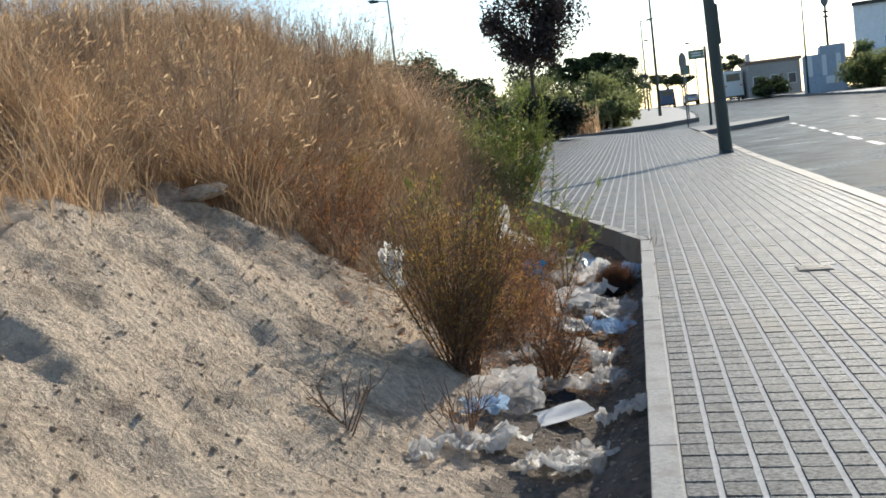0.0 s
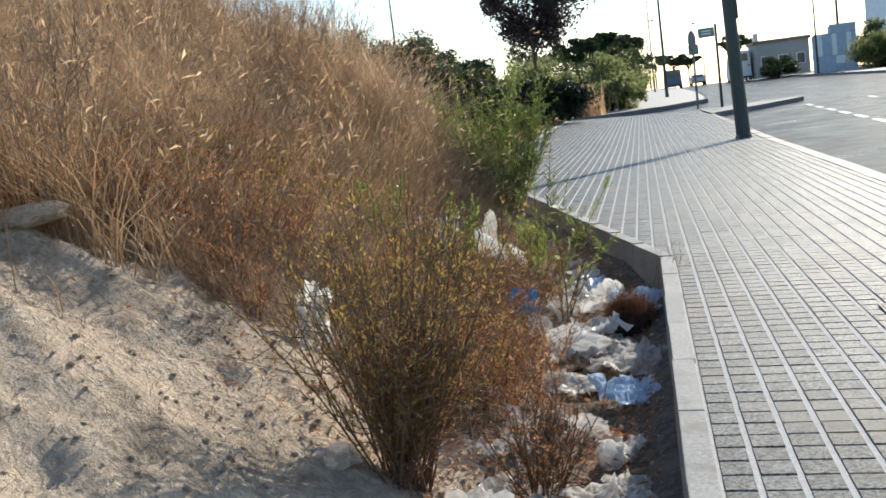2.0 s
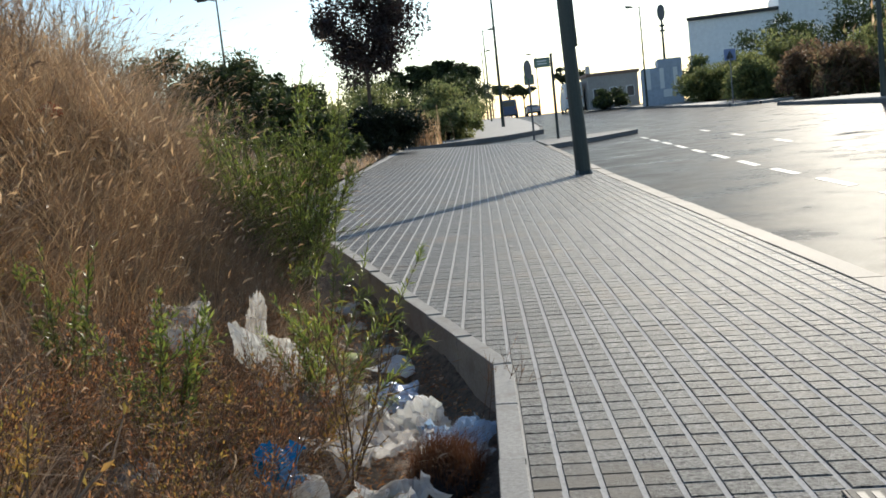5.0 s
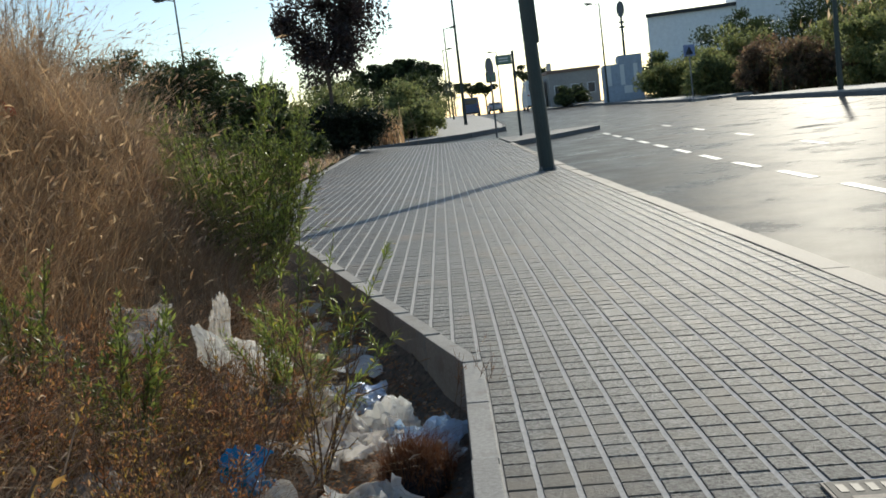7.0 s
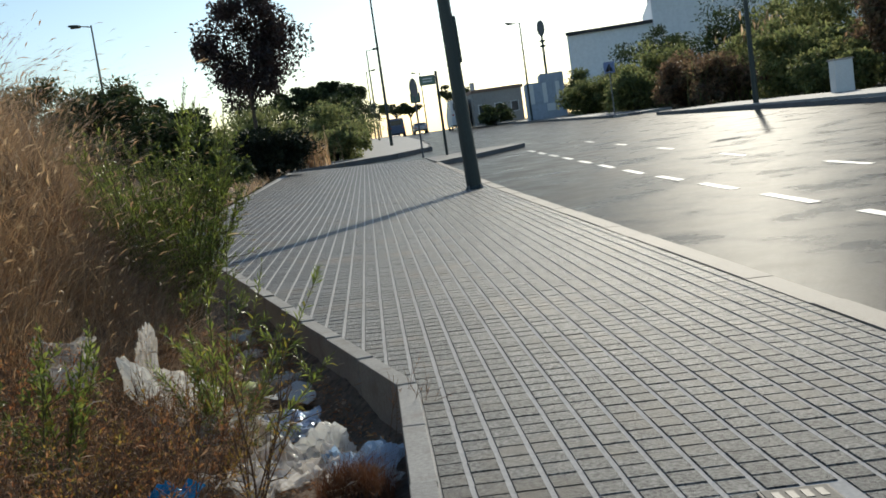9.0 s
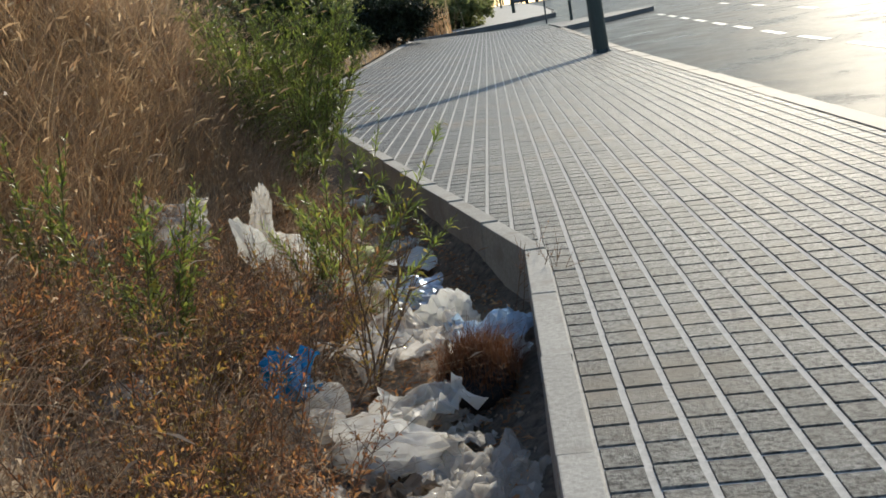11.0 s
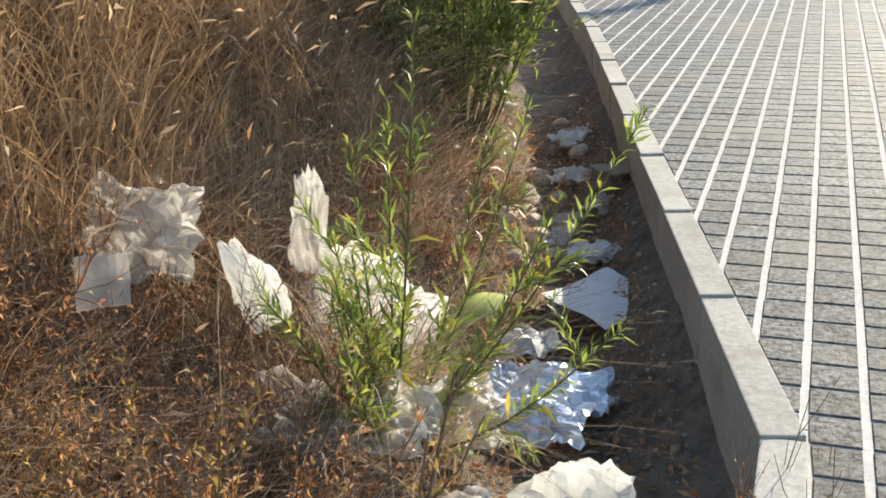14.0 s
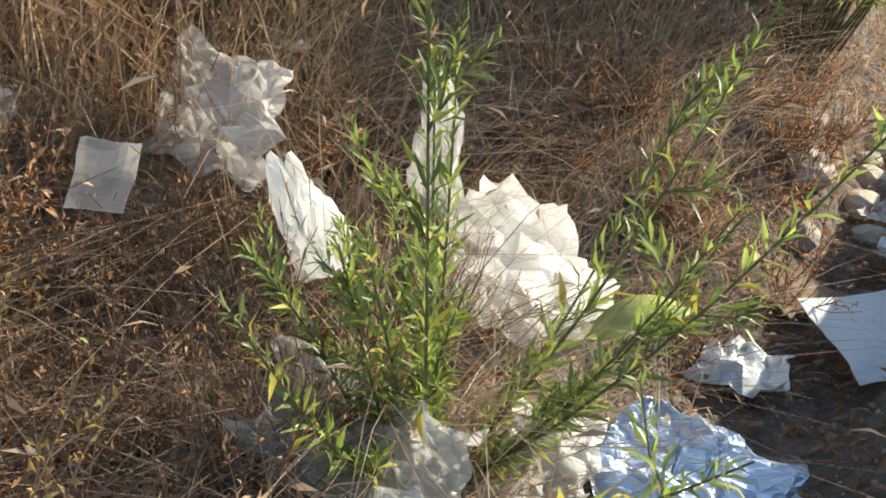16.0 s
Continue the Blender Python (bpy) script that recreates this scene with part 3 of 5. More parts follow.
def traffic_signs():
    z = rise(39.4) - 0.07
    h = thing("traffic_sign", (2.28, 39.4, z), "round traffic sign turned edge-on, on a thin grey post", "traffic sign")
    part("post", rod(0.03, 0.03, 2.75, 10), M_SIGNBACK, h)
    m = Matrix.Translation((0, -0.05, 2.42)) @ pose(0, 0, 0, 0, 0, 62) @ pose(0, 0, 0, 90)
    d = part("disc", disc(0.31, 0.03, m), M_SIGNBACK, h)
    part("rim", disc(0.325, 0.012, m), M_SIGNGREEN, d)
    h = thing("street_name_sign", (3.05, 38.6, rise(38.6) - 0.07), "rectangular pale green street sign on a dark post", "street sign")
    part("post", rod(0.05, 0.045, 2.85, 10), M_POLE, h)
    d = part("panel", plate(0.54, 0.32, 0.03, (-0.32, 0, 2.42)), M_SIGNBACK, h)
    part("face", plate(0.47, 0.25, 0.012, (-0.32, -0.021, 2.455)), M_SIGNGREEN, d)
    for k in range(2):
        part("bar", plate(0.32, 0.04, 0.006, (-0.32, -0.03, 2.52 + 0.09 * k), bevel=0), M_WHITE, d)
    h = thing("square_sign", (3.05, 51.5, rise(51) - 0.02), "small square blue traffic sign on a grey post", "traffic sign")
    part("post", rod(0.03, 0.03, 2.6, 10), M_STEEL, h)
    d = part("panel", plate(0.46, 0.46, 0.03, (0, 0, 2.1)), M_SIGNBACK, h)
    part("face", plate(0.34, 0.34, 0.012, (0, -0.021, 2.16)), M_SIGNGREEN, d)
    h = thing("crossing_sign", (16.3, 67.5, rise(67) - 0.06), "blue pedestrian crossing sign with a white triangle on a pale post", "traffic sign")
    part("post", rod(0.04, 0.04, 3.0, 10), M_STEEL, h)
    d = part("panel", plate(0.7, 0.7, 0.03, (0, 0, 2.6)), M_SIGNBLUE, h)
    bm = bmesh.new()
    vs = [bm.verts.new(v) for v in ((-0.24, -0.025, 2.72), (0.24, -0.025, 2.72), (0, -0.025, 3.18))]
    bm.faces.new(vs)
    bmesh.ops.solidify(bm, geom=bm.faces[:], thickness=0.006)
    part("triangle", bm, M_WHITE, d)


traffic_signs()


def totem(x, y):
    h = thing("totem_sign", (x, y, rise(y)), "tall thin mast with an oval dark sign and fittings", "sign mast")
    part("mast", rod(0.16, 0.11, 8.2, 12), M_POLE, h)
    part("oval_panel", disc(0.5, 0.3, Matrix.Translation((0, 0, 9.0)) @ pose(0, 0, 0, 90) @ Matrix.Diagonal((0.75, 1.6, 1, 1))), M_SIGNBACK, h)
    for k in range(2):
        part("fitting", block(0.55, 0.3, 0.18, (0, 0, 7.1 + 0.5 * k), 0.04), M_POLE, h)


totem(20.5, 110.0)


def meter_cover(x, y):
    h = thing("meter_cover", (x, y, pave_z(x, y)), "small worn metal access cover with pale frame set in the tiles", "cover")
    h.rotation_euler = (0, radians(2.3), radians(-2))
    part("rim", block(0.18, 0.18, 0.006, (0, 0, 0.001), 0.002), M_GRANITE, h)
    lid = part("lid", block(0.165, 0.165, 0.006, (0, 0, 0.003), 0.002), M_IRON, h)
    for i in range(4):
        part("slot", block(0.02, 0.05, 0.002, (-0.054 + 0.036 * i, 0.036, 0.0085)), M_DARK, lid)
    part("label_bar", block(0.1, 0.03, 0.002, (0, -0.03, 0.0085)), M_GRANITE, lid)


meter_cover(0.98, 5.78)


# ---- buildings and vehicles beyond the junction ----
def windowed_wall(host, name, w, d, hgt, material, cols, rows, win, z0=0.9, sill=True):
    wall = part(name, block(w, d, hgt), material, host)
    for i in range(cols):
        for j in range(rows):
            x = -w / 2 + (i + 0.5) * w / cols
            z = z0 + j * (hgt - z0) / rows
            f = part("window", block(win[0], 0.12, win[1], (x, -d / 2 - 0.02, z), 0.01), M_WHITE, wall)
            part("pane", block(win[0] - 0.16, 0.06, win[1] - 0.16, (x, -d / 2 - 0.06, z + 0.08)), M_GLASS, f)
    return wall


def big_shed():
    h = thing("industrial_building", (40.9, 121.0, 1.0), "large pale grey industrial building with a raised roof block", "building")
    h.rotation_euler = (0, 0, radians(-14))
    part("low_wing", block(9.0, 24, 7.9, (-10.2, 0, 0), 0.05), M_HAZEWALL, h)
    part("main_block", block(24.0, 26, 10.6, (6.3, 0.5, 0), 0.05), M_HAZEWALL, h)
    part("roof_block", block(8.0, 14, 2.0, (-1.2, 0, 10.55), 0.05), M_RENDER, h)
    for k in range(2):
        part("roof_edge", block((9.2, 24.2)[k], 0.5, 0.35, ((-10.2, 6.3)[k], -12.1 - 0.5 * k, (7.85, 10.55)[k]), 0.02), M_DARK, h)
    for k in range(3):
        part("roof_vent", block(0.9, 0.9, 0.7, (-3.5 + 2.2 * k, -3, 12.5), 0.1), M_STEEL, h)
    for k in range(2):
        part("facade_rail", block(5.0, 0.12, 0.14, (-11.5, -12.2, 2.6 + 0.7 * k)), M_WHITE, h)
    part("parapet_wing", block(1.6, 12, 1.5, (4.6, 0, 10.58), 0.04), M_RENDER, h)


def street_houses():
    h = thing("shop_building", (18.6, 101.8, rise(101) - 0.1), "blue-grey low shop wall with pale stripes and a mural", "building")
    h.rotation_euler = (0, 0, radians(-8))
    wall = part("wall", block(3.7, 6.0, 3.5, (0, 3, 0), 0.04), M_BLUEWALL, h)
    part("raised_parapet", block(2.2, 6.1, 0.8, (0.75, 3, 3.45), 0.04), M_BLUEWALL, h)
    for k in range(3):
        part("stripe", block(0.4, 0.06, 1.9, (-1.3 + 1.25 * k, -0.02, 1.5), 0.01), M_WHITE, wall)
    part("mural_patch", block(0.8, 0.07, 0.7, (0.4, -0.03, 0.7), 0.01), M_WHITE, wall)
    h = thing("low_house", (16.6, 124.0, rise(124) - 0.1), "low pale house with a dark flat roof edge and chimney", "house")
    windowed_wall(h, "wall", 5.6, 7.0, 3.7, M_HOUSE, 3, 1, (0.9, 1.2), 1.1)
    part("roof", block(6.0, 7.4, 0.35, (0, 0, 3.68), 0.05), M_ROOF, h)
    part("chimney", block(0.5, 0.5, 1.0, (-2.3, 0, 4.0), 0.03), M_RENDER, h)
    h = thing("gatehouse", (21.8, 41.6, rise(41) - 0.1), "white rendered gate pillar and door beside the pavement", "gatehouse")
    part("wall", block(3.4, 3.0, 2.5, (1.5, 0, 0), 0.03), M_RENDER, h)
    part("roof", block(3.9, 3.4, 0.22, (1.5, 0, 2.48), 0.04), M_ROOF, h)
    d = part("door", block(0.95, 0.08, 2.05, (1.2, -1.52, 0.02), 0.01), M_HAZEWALL, h)
    part("handle", block(0.04, 0.06, 0.14, (0.85, -1.58, 1.0)), M_STEEL, d)
    part("pillar", block(0.42, 0.5, 2.3, (-0.2, -1.6, 0), 0.03), M_WHITE, h)
    h = thing("meter_cabinet", (19.0, 42.5, rise(42) - 0.08), "white utility cabinet standing beside a bush", "cabinet")
    b = part("body", block(0.75, 0.5, 1.25, (0, 0, 0.08), 0.02), M_WHITE, h)
    part("plinth", block(0.8, 0.55, 0.1), M_PALEPAVE, h)
    part("door", block(0.66, 0.03, 1.1, (0, -0.26, 0.15), 0.01), M_WHITE, b)
    part("cap", block(0.82, 0.58, 0.06, (0, 0, 1.32), 0.015), M_PALEPAVE, h)


big_shed()
street_houses()


def vehicle(name, x, y, z, length, width, height, paint, label, category, van=False, yaw=0.0):
    """A parked car or van built from a side profile, nose along +y."""
    h = thing(name, (x, y, z), label, category)
    h.rotation_euler = (0, 0, radians(yaw))
    L, H = length, height
    if van:
        prof = [(-L / 2, 0.35), (-L / 2, H * 0.97), (-L / 2 + 0.15, H), (L * 0.2, H), (L * 0.34, H * 0.62), (L * 0.47, H * 0.5), (L / 2, H * 0.42), (L / 2, 0.35)]
    else:
        prof = [(-L / 2, 0.35), (-L / 2, H * 0.6), (-L * 0.36, H * 0.66), (-L * 0.24, H * 0.97), (-L * 0.05, H), (L * 0.1, H * 0.95), (L * 0.24, H * 0.64), (L * 0.46, H * 0.55), (L / 2, H * 0.42), (L / 2, 0.35)]
    bm = bmesh.new()
    a = [bm.verts.new((-width / 2 * (0.86 if z_ > H * 0.7 else 1), y_, z_)) for y_, z_ in prof]
    b = [bm.verts.new((width / 2 * (0.86 if z_ > H * 0.7 else 1), y_, z_)) for y_, z_ in prof]
    n = len(prof)
    bm.faces.new(a)
    bm.faces.new(b[::-1])
    for i in range(n):
        bm.faces.new((a[i], b[i], b[(i + 1) % n], a[(i + 1) % n]))
    bmesh.ops.recalc_face_normals(bm, faces=bm.faces[:])
    bmesh.ops.bevel(bm, geom=bm.edges[:], offset=0.05, segments=2, affect="EDGES")
    body = part("body", bm, paint, h, smooth=False)
    part("rear_window", block(width * 0.68, 0.04, H * 0.24, (0, -L / 2 - 0.01 if van else -L * 0.30, H * 0.66), 0.01), M_GLASS, body)
    for s in (-1, 1):
        part("side_window", block(0.04, L * 0.3, H * 0.2, (s * width * 0.455, 0.0, H * 0.69), 0.01), M_GLASS, body)
        part("tail_light", block(0.2, 0.05, 0.16, (s * width * 0.38, -L / 2 - 0.01, H * 0.48), 0.01), M_RED, body)
        for f in (-0.31, 0.32):
            w = part("wheel", disc(0.31, 0.2, Matrix.Translation((s * (width / 2 - 0.1), f * L, 0.31)) @ pose(0, 0, 0, 0, 90)), M_TYRE, h)
            part("rim", disc(0.18, 0.03, Matrix.Translation((s * (width / 2 + 0.005), f * L, 0.31)) @ pose(0, 0, 0, 0, 90)), M_CARGREY, w)
    part("bumper", block(width * 0.96, 0.14, 0.2, (0, -L / 2 - 0.02, 0.36), 0.04), M_DARK, body)
    return h


vehicle("parked_van", 5.1, 130.0, rise(130) - 0.2, 5.0, 2.0, 2.3, M_CARBLUE, "dark blue van parked far along the street", "van", True)
vehicle("parked_car", 8.6, 140.0, rise(140) - 0.2, 4.2, 1.75, 1.45, M_CARGREY, "silver car parked far along the street", "car")
vehicle("box_truck", 12.4, 126.0, rise(126) - 0.2, 6.4, 2.2, 3.4, M_WHITE, "white box truck parked far along the street", "truck", True)


# ---- trees and shrubs ----
def crown(center, size, count, leaf, rng, clumps=26, hollow=0.35):
    """Leaves gathered in uneven clumps over an ellipsoid."""
    c = rng.normal(size=(clumps, 3))
    c /= np.linalg.norm(c, axis=1, keepdims=True)
    c *= rng.uniform(hollow, 0.9, (clumps, 1)) ** 0.6
    k = rng.integers(0, clumps, count)
    r = rng.uniform(0.16, 0.36, clumps)[k][:, None]
    p = c[k] + np.clip(rng.normal(size=(count, 3)), -1.7, 1.7) * r * 0.5
    d = rng.normal(size=(count, 3)) + p * 0.6 + np.array((0, 0, 0.2))
    return leaf_set(np.asarray(center) + p * np.asarray(size), d, leaf * rng.uniform(0.6, 1.3, count), leaf * rng.uniform(0.35, 0.6, count), rng)


def limb_lines(base, top, n, spread, rng):
    lines, radii = [], []
    for i in range(n):
        a = rng.uniform(0, 2 * math.pi)
        t0 = rng.uniform(0.0, 0.5)
        p0 = np.asarray(base) + (np.asarray(top) - np.asarray(base)) * t0
        p1 = np.asarray(top) + np.array((math.cos(a), math.sin(a), rng.uniform(-0.2, 0.5))) * spread * rng.uniform(0.4, 1)
        mid = (p0 + p1) / 2 + np.array((math.cos(a), math.sin(a), 0)) * spread * 0.15
        lines.append([p0, mid, p1])
        radii.append((0.045, 0.012))
    return lines, radii


def tree(name, x, y, z, trunk_h, trunk_r, center, size, count, leaf, mat_leaf, label, seed, clumps=30):
    rng = np.random.default_rng(seed)
    h = thing(name, (x, y, z), label, "tree")
    bm = rod(trunk_r, trunk_r * 0.6, trunk_h, 10)
    for v in bm.verts:
        v.co.x += 0.04 * math.sin(v.co.z * 1.3)
    part("trunk", bm, M_BARK, h)
    ln, rd = limb_lines((0, 0, trunk_h * 0.75), (center[0], center[1], center[2]), 16, max(size) * 0.8, rng)
    v, f = tubes(ln, [(trunk_r * 0.5, 0.012)] * len(ln))
    tagged(raw("limbwork", v, f, M_BARK, h), kind="stuff")
    v, f = crown(center, size, count, leaf, rng, clumps)
    fast("crown", v, f, mat_leaf, h)
    return h


def shrub(name, x, y, z, size, count, leaf, mat_leaf, label, seed, clumps=22, category="shrub"):
    rng = np.random.default_rng(seed)
    h = thing(name, (x, y, z), label, category)
    lines = []
    for i in range(14):
        a, t = rng.uniform(0, 6.28), rng.uniform(0.2, 0.8)
        lines.append([(0.05 * math.cos(a), 0.05 * math.sin(a), -0.05), (0.3 * t * size[0] * math.cos(a), 0.3 * t * size[1] * math.sin(a), size[2] * 0.7), (t * size[0] * math.cos(a), t * size[1] * math.sin(a), size[2] * 1.4)])
    v, f = tubes(lines, [(0.03, 0.006)] * len(lines))
    tagged(raw("branchwork", v, f, M_BARK, h), kind="stuff")
    v, f = crown((0, 0, size[2] * 0.98), size, count, leaf, rng, clumps, 0.2)
    v[:, 2] = np.maximum(v[:, 2], 0.0)
    tagged(fast("foliage", v, f, mat_leaf, h), kind="stuff")
    return h


tree("plum_tree", -3.55, 43.0, rise(43) + 0.1, 3.1, 0.10, (0.1, 0, 4.75), (2.05, 1.9, 2.0), 11500, 0.2, M_PURPLE, "young dark-leaved tree with a thin trunk behind the shrubs", 3, 44)
shrub("round_shrub", -2.75, 36.6, rise(37) + 0.05, (1.5, 1.3, 0.78), 15000, 0.13, M_BLACKSHRUB, "dense rounded dark evergreen shrub beside the pavement", 4, 60)
for i, (x, y, sx, sz) in enumerate(((-4.3, 31.0, 1.2, 1.05), (-6.4, 32.0, 1.7, 1.6), (-6.0, 39.0, 1.6, 1.3), (-8.4, 34.0, 2.0, 1.75), (-3.3, 27.5, 0.8, 0.6))):
    shrub("tall_shrub", x, y, soil_z(x, y) - 0.03, (sx, sx, sz), 14000, 0.15, M_SHRUB, "tall loose dark green shrub behind the pavement", 10 + i, 26)
shrub("bank_shrub", -3.35, 14.8, soil_z(-3.35, 14.8) - 0.02, (0.8, 0.7, 0.6), 9000, 0.08, M_SHRUB, "green shrub growing on top of the bank", 20, 40)
shrub("bank_shrub", -5.3, 17.5, soil_z(-5.3, 17.5) - 0.02, (1.1, 0.9, 0.6), 7000, 0.1, M_HEDGE, "olive green shrub on top of the bank", 21, 36)
for i, (x, y, sx, sz, m) in enumerate(((-0.9, 50.5, 1.5, 0.85, M_HEDGE), (-1.3, 56.0, 1.8, 1.3, M_HEDGE), (-1.0, 63.0, 2.0, 1.6, M_SHRUB), (-0.8, 71.0, 2.2, 1.8, M_HEDGE), (-0.8, 82.0, 2.6, 2.0, M_SHRUB), (-0.6, 96.0, 3.0, 2.2, M_SHRUB), (-4.5, 52.0, 2.2, 1.4, M_HEDGE), (-6.5, 48.0, 2.2, 1.2, M_HEDGE), (-5.0, 60.0, 2.5, 2.0, M_SHRUB), (-9.5, 45.0, 2.4, 1.4, M_SHRUB))):
    shrub("verge_shrub", x, y, rise(y) - 0.03, (sx, sx, sz), 7000, 0.2, m, "overgrown verge shrub along the far pavement", 40 + i, 36, "shrub")
for i, (x, y, hgt, s) in enumerate(((-4.2, 92.0, 4.4, 1.7), (-2.1, 95.0, 4.5, 2.1), (-0.6, 104.0, 5.0, 1.9))):
    tree("pine_tree", x, y, rise(y), hgt * 0.8, 0.16, (0, 0, hgt * 0.95), (s * 1.25, s * 1.25, s * 0.62), 6000, 0.34, M_PINE, "umbrella pine with a rounded dark crown", 60 + i, 22)
for i, (x, y, hgt, s) in enumerate(((4.2, 170.0, 5.0, 2.6), (7.4, 178.0, 5.0, 2.2), (9.4, 172.0, 4.6, 2.0), (14.6, 150.0, 5.5, 2.4))):
    tree("street_tree", x, y, rise(150) - 0.25, hgt * 0.75, 0.14, (0, 0, hgt * 0.92), (s, s, s * 0.4), 2500, 0.36, M_PINE, "distant flat-topped street tree", 70 + i, 14)
for i, (x, y, sx, sz, m) in enumerate(((23.5, 56.0, 3.0, 1.5, M_HEDGE), (22.0, 62.5, 2.4, 1.1, M_RUSSET), (25.5, 66.0, 3.2, 1.9, M_HEDGE), (24.0, 73.0, 3.0, 1.5, M_RUSSET), (27.5, 61.0, 3.2, 2.1, M_HEDGE), (29.0, 76.0, 4.0, 3.1, M_SHRUB),
                                     (22.4, 50.5, 2.0, 0.9, M_HEDGE), (25.0, 82.0, 3.0, 1.4, M_RUSSET), (24.5, 92.0, 3.4, 1.6, M_HEDGE), (27.0, 52.0, 2.6, 1.6, M_HEDGE), (20.8, 45.0, 0.8, 0.7, M_HEDGE), (15.0, 113.0, 1.9, 0.9, M_SHRUB), (19.5, 74.0, 2.0, 1.2, M_HEDGE), (22.5, 80.0, 3.0, 1.9, M_HEDGE), (26.0, 88.0, 4.0, 2.6, M_SHRUB), (29.5, 70.0, 3.6, 2.3, M_HEDGE), (21.5, 68.0, 2.2, 1.3, M_RUSSET), (21.0, 95.0, 2.4, 1.3, M_HEDGE), (22.5, 104.0, 3.2, 1.7, M_HEDGE))):
    shrub("roadside_shrub", x, y, rise(y) - 0.2, (sx, sx, sz * (1.2 if x < 0.42 * y else 1.4)), 7000, 0.3, m, "overgrown shrub on the verge across the road", 80 + i, 36)
for i, (x, y, s) in enumerate(((25.2, 49.0, 2.3), (28.5, 52.0, 2.7), (27.5, 46.0, 2.6), (31.5, 49.0, 3.0))):
    tree("roadside_tree", x, y, rise(y) - 0.2, 2.2, 0.18, (0, 0, 3.5), (s, s, s * 1.0), 9000, 0.32, (M_RUSSET, M_SHRUB)[i % 2], "broad russet tree across the road", 95 + i, 34)


def reeds(x, y, n, hgt, spread, seed, label, material, plume=True):
    rng = np.random.default_rng(seed)
    h = thing("reed_clump", (x, y, rise(y) - 0.2), label, "reeds")
    base = np.stack([rng.normal(0, spread, n), rng.normal(0, spread * 0.6, n), np.zeros(n)], 1)
    v, f = ribbons(base, hgt * rng.uniform(0.6, 1.0, n), rng.uniform(0, 6.28, n), rng.uniform(0.1, 0.45, n), np.full(n, 0.06), 4)
    tagged(fast("foliage", v, f, material, h), kind="stuff")
    if plume:
        m = max(6, n // 24)
        top = base[:m] + np.stack([rng.normal(0, 0.3, m), rng.normal(0, 0.2, m), hgt * rng.uniform(0.95, 1.2, m)], 1)
        v, f = leaf_set(top, np.tile((0.1, 0, 1.0), (m, 1)) + rng.normal(0, 0.2, (m, 3)), np.full(m, 0.75), np.full(m, 0.16), rng)
        tagged(fast("plumage", v, f, M_STRAW, h), kind="stuff")


reeds(24.2, 63.0, 420, 3.4, 1.6, 1, "tall green reeds with pale plumes across the road", M_HEDGE)
reeds(27.4, 68.0, 420, 4.2, 1.8, 2, "tall green reeds with pale plumes across the road", M_HEDGE)
reeds(-2.2, 45.5, 260, 1.9, 0.5, 3, "yellowing reeds beside the tree", M_STRAW, False)

# ---- dry grass on the bank ----
def grass_patch(name, n, xs, ys, hgt, width, label, seed, keep, material, bend=(0.15, 0.75), heads=0, comb=1.0):
    rng = np.random.default_rng(seed)
    pts, hs = [], []
    while len(pts) < n:
        x, y = rng.uniform(*xs), rng.uniform(*ys)
        k = keep(x, y)
        if rng.uniform() < k:
            pts.append((x, y, soil_z(x, y) - 0.01))
            hs.append(0.55 + 0.45 * k)
    pts, hs = np.array(pts), np.array(hs)
    # tufts lean together and differ in height
    sway = np.array([noise.noise((p[0] * 2.6, p[1] * 2.6, 11.0)) for p in pts])
    tall = np.array([noise.noise((p[0] * 1.9, p[1] * 1.9, 17.0)) for p in pts])
    h = hgt * rng.uniform(0.5, 1.1, n) * hs * (1 + 0.55 * tall)
    az = sway * 9.0 + (rng.normal(0, 1.3, n) if comb else rng.uniform(0, 6.28, n)) + 3.4
    bd = rng.uniform(*bend, n)
    v, f = ribbons(pts, h, az, bd, width * rng.uniform(0.6, 1.3, n), 4)
    if heads:
        k = rng.choice(n, heads, replace=False)
        top = v.reshape(n, -1, 3)[k, -1]
        way = np.stack([np.cos(az[k]) * bd[k], np.sin(az[k]) * bd[k], 1 - 0.6 * bd[k]], 1)
        m = len(k)
        v2, f2 = leaf_set(top - way * 0.02, way + rng.normal(0, 0.25, (m, 3)), rng.uniform(0.03, 0.075, m), rng.uniform(0.004, 0.011, m), rng)
        v2 = v2.reshape(-1, 5, 3)[:, [0, 1, 4, 3]].reshape(-1, 3)
        f = np.concatenate([f, np.arange(4 * m).reshape(m, 4) + len(v)])
        v = np.concatenate([v, v2])
    ob = fast(name, v, f, material)
    return tagged(ob, label, "dry grass", kind="stuff")


def bank_keep(x, y):
    s = kerb_x(y) - x
    edge = 1.62 + 0.28 * noise.noise((y * 1.3, x * 0.7, 2.0)) + (0.35 if y < 4.2 else 0.0) * smooth01((4.6 - y) / 0.8) - 0.55 * smooth01((y - 6.2) / 1.5) - 0.3 * smooth01((y - 7.9) / 1.0)
    tuft = 0.45 + 0.9 * max(0.0, noise.noise((x * 1.7, y * 1.7, 7.0)) + 0.25)
    if (x + 1.93) ** 2 + (y - 4.42) ** 2 < 0.06:
        return 0.0
    return smooth01((s - edge) / 0.35) * min(1.0, tuft)


def near_keep(x, y):
    if (x + 1.05) ** 2 + ((y - 9.0) * 0.8) ** 2 < 0.2:
        return 0.0
    return bank_keep(x, y) * (1.0 if y > 3.6 - 0.3 * (x + 2) else 0.2)


